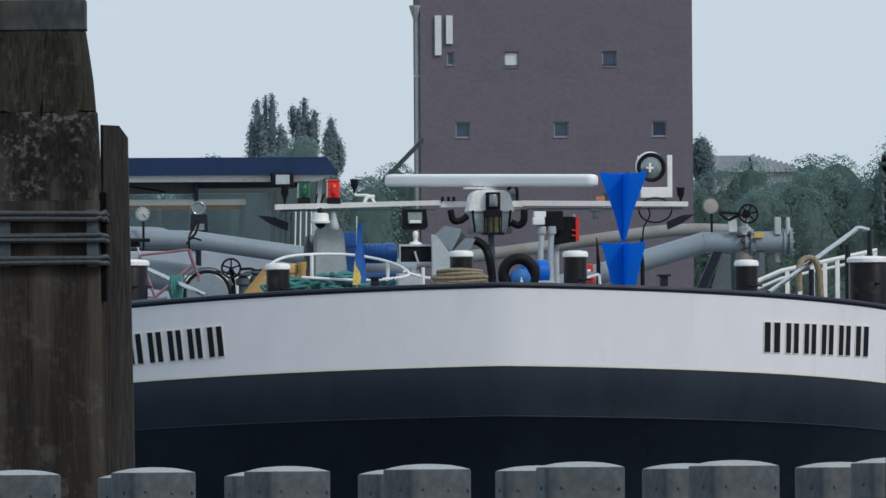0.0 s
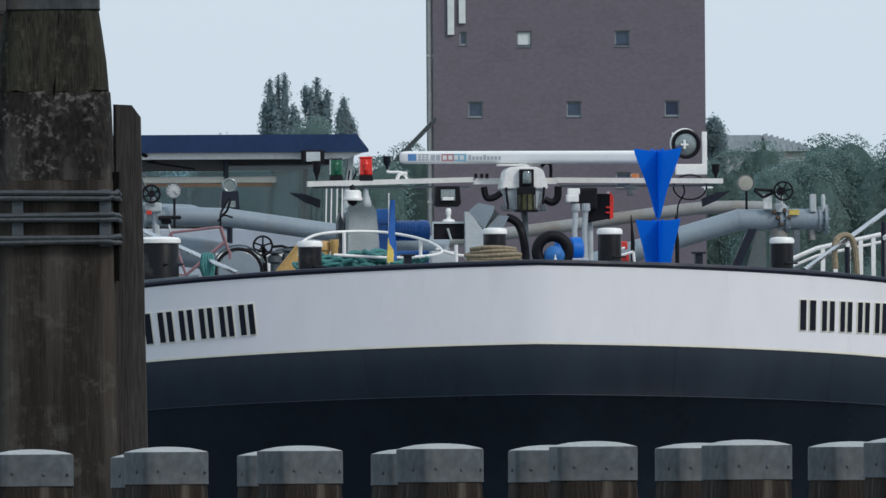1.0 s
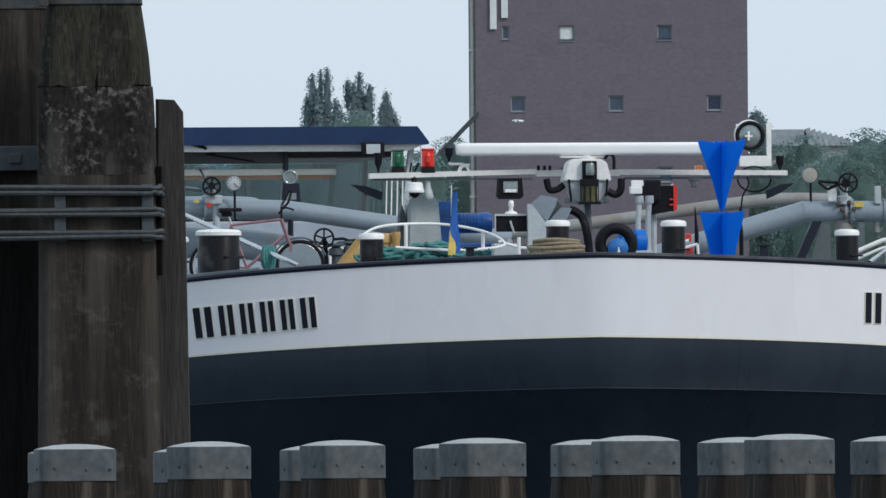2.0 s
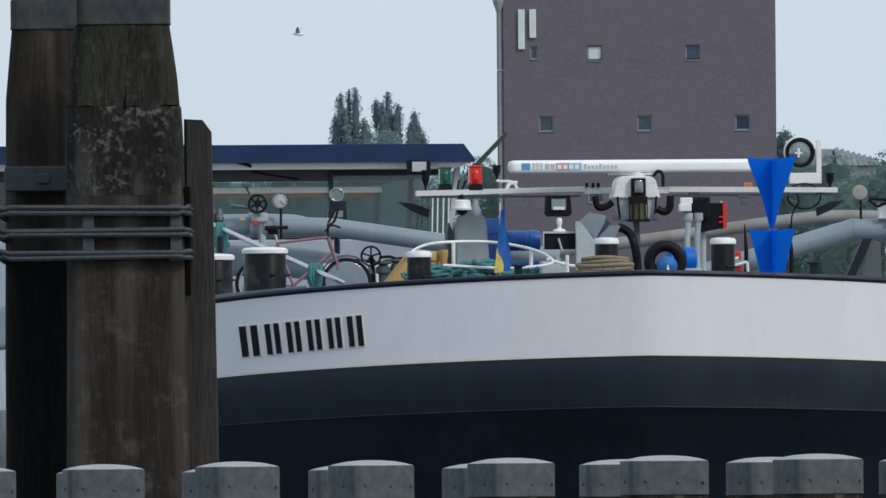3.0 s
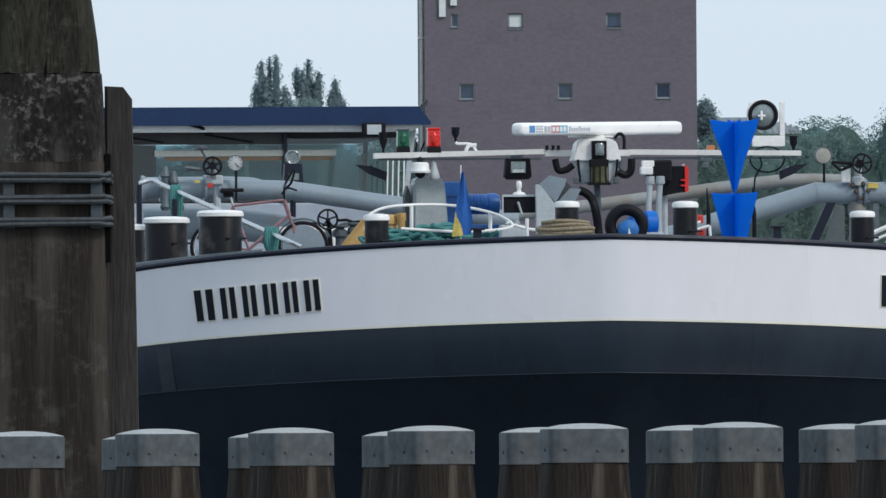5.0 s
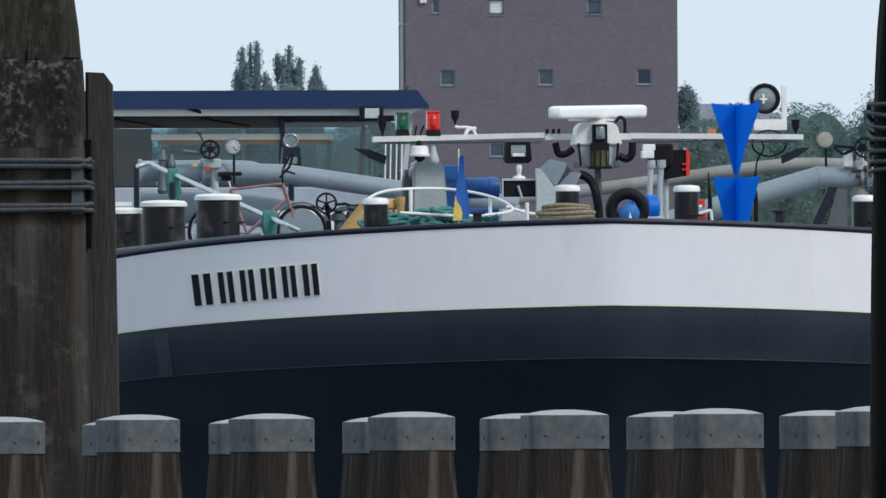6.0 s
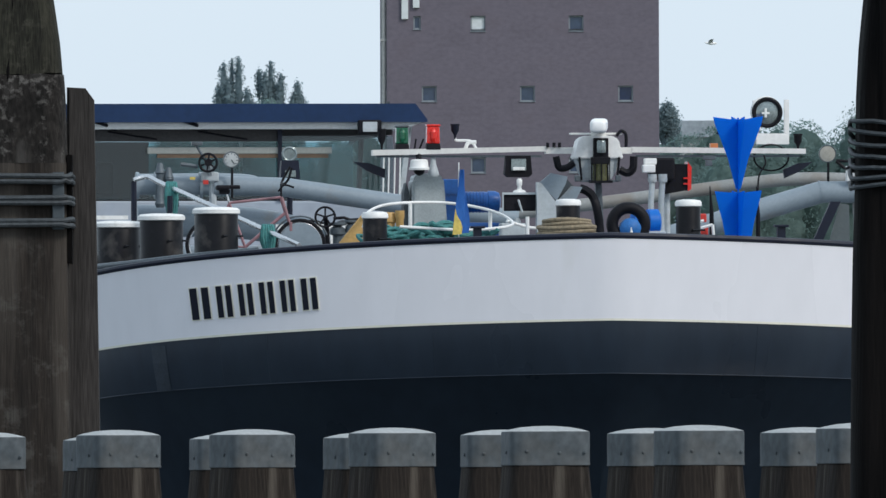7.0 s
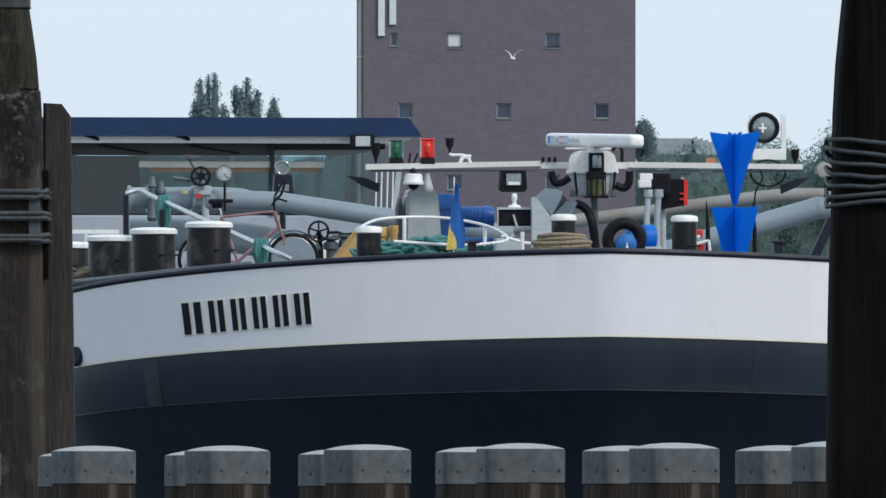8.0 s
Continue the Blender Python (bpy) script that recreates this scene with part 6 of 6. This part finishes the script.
def crown_mesh(name, material, parent, rnd, bulges, count, size, core=0.66, loose=0.03):
    """Leaf clumps strewn over uneven bulges (x, y, foot, top, radius, taper), with a darker broken mass inside."""
    verts, faces, normals = [], [], []
    for b in bulges:
        base, nu, nv = len(verts), 20, 24
        for j in range(nv + 1):
            f = j / nv
            for k in range(nu):
                a = 2 * math.pi * k / nu
                q = core * bulge_radius(b, f, a)
                verts.append(Vector((b[0] + q * math.cos(a), b[1] + q * math.sin(a), b[2] + (b[3] - b[2]) * (0.02 + 0.93 * f))))
                normals.append(Vector((math.cos(a), math.sin(a), 2.2 * f - 0.8)).normalized())
        for j in range(nv):
            for k in range(nu):
                faces.append((base + j * nu + k, base + j * nu + (k + 1) % nu, base + (j + 1) * nu + (k + 1) % nu, base + (j + 1) * nu + k))
    weights = [b[4] * (b[3] - b[2]) for b in bulges]
    for _ in range(count):
        b = rnd.choices(bulges, weights)[0]
        f, a = rnd.random() ** 0.9, rnd.uniform(0, 2 * math.pi)
        q = bulge_radius(b, f, a) * rnd.uniform(core, 1.05) + rnd.gauss(0, loose)
        c = Vector((b[0] + q * math.cos(a), b[1] + q * math.sin(a), b[2] + (b[3] - b[2]) * f + rnd.gauss(0, 0.08)))
        out = Vector((math.cos(a), math.sin(a), 2.2 * f - 0.8)).normalized() + Vector((rnd.gauss(0, 0.35), rnd.gauss(0, 0.35), rnd.gauss(0, 0.35)))
        u = out.cross(Vector((rnd.gauss(0, 1), rnd.gauss(0, 1), rnd.gauss(0, 1)))).normalized()
        w = out.cross(u).normalized()
        h = size * rnd.uniform(0.5, 1.4)
        i = len(verts)
        verts += [c - u * h, c + w * h * 0.6, c + u * h, c - w * h * 0.6]
        normals += [(out * 0.5 + Vector((math.cos(a), math.sin(a), 2.2 * f - 0.8))).normalized()] * 4
        faces.append((i + 3, i + 2, i + 1, i))
    me = bpy.data.meshes.new(name)
    me.from_pydata(verts, [], faces)
    me.materials.append(material)
    me.normals_split_custom_set_from_vertices(normals)
    ob = new(name, me)
    ob.parent = parent
    return ob


def tree(height, width, seed, material, label, count=56000, size=0.059, poplar=None):
    tr = tagged(new("poplar_tree" if poplar else "tree"), label=label, category="tree", group="far bank trees")
    rnd = random.Random(seed)
    bm = B()
    tube(bm, [(0, 0, 0), (0.1, 0, height * 0.3), (0.0, 0.1, height * 0.6), (0.03, 0, height * 0.85)], 0.3, 8, radii=[0.32, 0.24, 0.14, 0.03])
    bulges = []
    if poplar:
        bulges += [(x, 0.15 * (k % 3 - 1), z0, z1, R, 2.2) for k, (x, z0, z1, R) in enumerate(poplar)]
    else:
        bulges.append((0, 0, height * 0.03, height * 0.93, width * 0.46, 3.0))
        for k in range(8):
            a = k * 2.4 + rnd.uniform(-0.3, 0.3)
            off = width * rnd.uniform(0.16, 0.34)
            top = height * rnd.uniform(0.80, 1.0) if k < 6 else height * 0.6
            bulges.append((off * math.cos(a), off * math.sin(a), top - height * rnd.uniform(0.28, 0.45), top, width * rnd.uniform(0.20, 0.30), 2.2))
    for b in bulges[1:]:
        z = b[2] + (b[3] - b[2]) * 0.5
        tube(bm, [(0, 0, z - 1.6), (b[0] * 0.6, b[1] * 0.6, z - 0.5), (b[0], b[1], z + 0.6)], 0.05, 5, radii=[0.09, 0.06, 0.02])
    part("trunk", bm, M_BARK, tr, smooth=True)
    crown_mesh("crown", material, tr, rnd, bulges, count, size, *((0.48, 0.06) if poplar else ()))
    return tr


kinds = [tree(18.6, 6.6, 31, M_LEAF, "dense green broadleaf tree on the far bank"), tree(18.0, 6.0, 32, M_LEAFDARK, "dark green broadleaf tree on the far bank"),
         tree(19.0, 6.8, 33, M_LEAF, "tall green broadleaf tree on the far bank"), tree(18.0, 6.6, 34, M_LEAFDARK, "dark green broadleaf tree on the far bank")]
spots = []
rnd = random.Random(77)
for k in range(12):
    spots.append((-25 + k * 2.2 + rnd.uniform(-0.5, 0.5), 955 + rnd.uniform(-8, 8), rnd.uniform(0.92, 0.99)))
for k in range(8):
    spots.append((12.6 + k * 2.0 + rnd.uniform(-0.3, 0.3), 955 + rnd.uniform(-8, 8), (1.02, 1.00, 1.00, 1.04, 1.085, 1.10, 1.10, 1.10)[k]))
spots += [(14.9, 947, 0.99), (17.2, 949, 1.01), (-7.2, 948, 1.0), (-5.2, 949, 0.98), (-9.0, 949, 0.99)]
for k in range(14):
    spots.append((-27 + k * 4.0, 985 + rnd.uniform(-5, 5), rnd.uniform(0.88, 0.96)))
for k in range(14):
    spots.append((-26 + k * 4.0, 942 + rnd.uniform(-3, 3), rnd.uniform(0.6, 0.8)))
# those beside the tower stand behind its front, those wholly behind it are not seen
spots = [(x, y, s) if not -4.6 < x < 14.4 else (x * 1128 / y, 1128, s * 1.17) for x, y, s in spots if not 1.6 < x < 8.6]
# the wood is taller upstream
spots = [(x, y, s * 1.05 if x < -5.5 else s) for x, y, s in spots]
for i, (x, y, s) in enumerate(spots):
    src = kinds[i % 4]
    m = pose(x, y, 0.4, 0, 0, rnd.uniform(0, 360))
    if i < 4:
        src.matrix_basis = m
        src.scale = (s, s, s)
    else:
        c = copy_thing(src, m)
        c.scale = (s, s, s)
# each poplar: its tufts as (offset, foot, top, radius)
POPLARS = [(-8.13, 55, [(-0.05, 12.0, 20.6, 0.70), (-0.48, 19.6, 21.95, 0.30), (-0.10, 20.3, 22.15, 0.17), (0.22, 19.3, 22.2, 0.30), (0.62, 18.6, 20.75, 0.36), (-0.72, 18.6, 20.9, 0.34), (-0.25, 19.2, 21.2, 0.36), (0.85, 18.9, 20.3, 0.2)]),
           (-6.42, 52, [(0.06, 12.0, 20.2, 0.40), (0.0, 19.6, 22.0, 0.25), (-0.54, 20.3, 21.65, 0.22), (-0.28, 19.9, 21.5, 0.22), (0.46, 19.4, 21.45, 0.28), (0.10, 19.0, 21.0, 0.42), (-0.30, 18.8, 20.4, 0.26), (0.40, 18.8, 20.2, 0.24)]),
           (-5.15, 53, [(0.05, 12.0, 19.9, 0.36), (-0.03, 18.9, 21.05, 0.26), (0.22, 18.6, 20.3, 0.26), (-0.20, 18.7, 20.5, 0.24), (0.42, 18.6, 19.9, 0.2)])]
for x, seed, tufts in POPLARS:
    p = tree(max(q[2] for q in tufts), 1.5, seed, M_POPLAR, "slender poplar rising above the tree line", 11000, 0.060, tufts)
    p.matrix_basis = pose(x, 1000, 0.4)
sp = tree(22.4, 2.4, 61, M_POPLAR, "small dark tree beside the tower", 9000, 0.075,
          [(0.0, 12.0, 20.6, 0.45), (0.22, 20.0, 21.9, 0.40), (-0.26, 20.2, 22.2, 0.36), (0.05, 20.9, 22.45, 0.42), (0.42, 19.4, 21.2, 0.36), (0.34, 20.6, 22.15, 0.38), (-0.22, 20.8, 22.35, 0.36)])
sp.matrix_basis = pose(13.62, 1130, 0.4)


def warehouse():
    wh = tagged(new("warehouse"), label="pale roofed warehouse behind the trees", category="building")
    bm = B()
    box(bm, 0, 6.0, 0, 20, 0, 23.9)
    part("wall", bm, M_CONCRETE, wh)
    bm = B()
    box(bm, -0.3, 2.25, -0.3, 20, 23.9, 24.9)
    part("flat_roof", bm, M_ROOFPALE, wh, "flat pale roof block")
    for k in range(8):
        bm = B()
        x = 2.55 + k * 0.33
        prism(bm, [(x, 23.9), (x + 0.30, 23.9), (x + 0.05, 25.02 - 0.09 * k), (x - 0.22, 24.92 - 0.09 * k)], -0.3, 18)
        part("roof_panel", bm, M_ROOFPALE, wh, "slanting pale roof panel")
    wh.matrix_basis = pose(16.3, 1300, 0.0)
    return wh


warehouse()


# ---- gulls ----
def gull():
    g = tagged(new("gull"), label="white gull flying past with grey wings", category="bird", group="gulls")
    bm = B()
    tube(bm, [(-0.26, 0, 0.0), (-0.18, 0, 0.01), (0, 0, 0.0), (0.16, 0, 0.02), (0.24, 0, 0.03), (0.30, 0, 0.02)], 0.05, 10, radii=[0.01, 0.05, 0.07, 0.055, 0.04, 0.01])
    part("body", bm, M_GULL, g, "white body", smooth=True)
    wings = []
    for s in (-1, 1):
        bm = B()
        lo, hi = [], []
        for k in range(7):
            f = k / 6
            yy = s * (0.04 + 0.54 * f)
            ch = 0.10 * (1 - f) + 0.015
            bend = 0.07 * math.sin(f * math.pi)
            sweep = 0.05 - 0.10 * f * f
            lo.append(bm.verts.new((sweep + ch, yy, bend)))
            hi.append(bm.verts.new((sweep - ch, yy, bend)))
        for k in range(6):
            bm.faces.new((lo[k], lo[k + 1], hi[k + 1], hi[k]))
        r = bmesh.ops.extrude_face_region(bm, geom=bm.faces[:])
        bmesh.ops.translate(bm, vec=(0, 0, 0.014), verts=[v for v in r["geom"] if isinstance(v, bmesh.types.BMVert)])
        wings.append(part("wing", bm, M_GULLGREY, g, "grey wing", smooth=True))
    return g, wings


GULLS = [gull(), gull()]


# ---- what moves ----
def motions():
    steps = [0, 1, 2, 3, 4, 5, 6, 7, 8]
    walk(barge, [(t, barge_pose(t)) for t in steps])
    for thing, local in RIDERS:
        walk(thing, [(t, barge_pose(t) @ local) for t in steps])
    # the flag swings about its staff in the breeze
    swing = [(0.0, 48), (0.3, 34), (0.6, 50), (1.0, 62), (1.5, 24), (2.0, 54), (2.6, 30), (3.5, 46), (3.8, 36), (4.1, 28), (4.5, 8), (5.0, 10), (5.7, 40), (6.4, 34), (6.8, 56), (7.2, 14), (7.6, 8), (8.0, 26)]
    walk(FLAG, [(t, barge_pose(t) @ pose(-1.56, 2.9, 4.5, 0, 0, a)) for t, a in swing])
    # the antenna turns once in 2.22 s, clockwise from above
    walk(ANTENNA, [(k * 0.2, pose(0.55, 6.0, 6.73, 1.3, 0, 0) @ pose(0, 0, 0, 0, 0, -(k * 0.2 - 0.88) / 1.112 * 180 - 6.4)) for k in range(41)])
    # two gulls crossing towards the tower's side, wings beating
    paths = [[(0.0, pose(74, 950, 26, 0, 0, 180)), (6.3, pose(19.0, 950, 23.2, 0, 0, 180)), (6.6, pose(16.6, 950, 22.75, 0, 0, 240)), (6.9, pose(14.19, 950, 22.25, 0, 0, 195)), (7.2, pose(11.85, 950, 21.98, 0, 0, 185)), (7.5, pose(9.51, 950, 21.72, 0, 0, 240)), (8.0, pose(5.67, 950, 22.26, 0, 0, 252))],
             [(0.0, pose(20.5, 950, 13.2, 0, 0, 180)), (1.5, pose(6.19, 950, 17.81, 0, 0, 160)), (2.0, pose(0.92, 950, 19.19, 0, 0, 165)), (3.0, pose(-10, 950, 24, 0, 0, 170)), (8.0, pose(-65, 950, 40, 0, 0, 175))]]
    for (g, wings), rows in zip(GULLS, paths):
        walk(g, rows)
        for s, w in zip((-1, 1), wings):
            walk(w, [(k * 0.1, pose(0, 0, 0, s * (12 + 30 * math.cos((k * 0.1 - 8.0) * 2 * math.pi / 0.31)), 0, 0)) for k in range(81)])


motions()
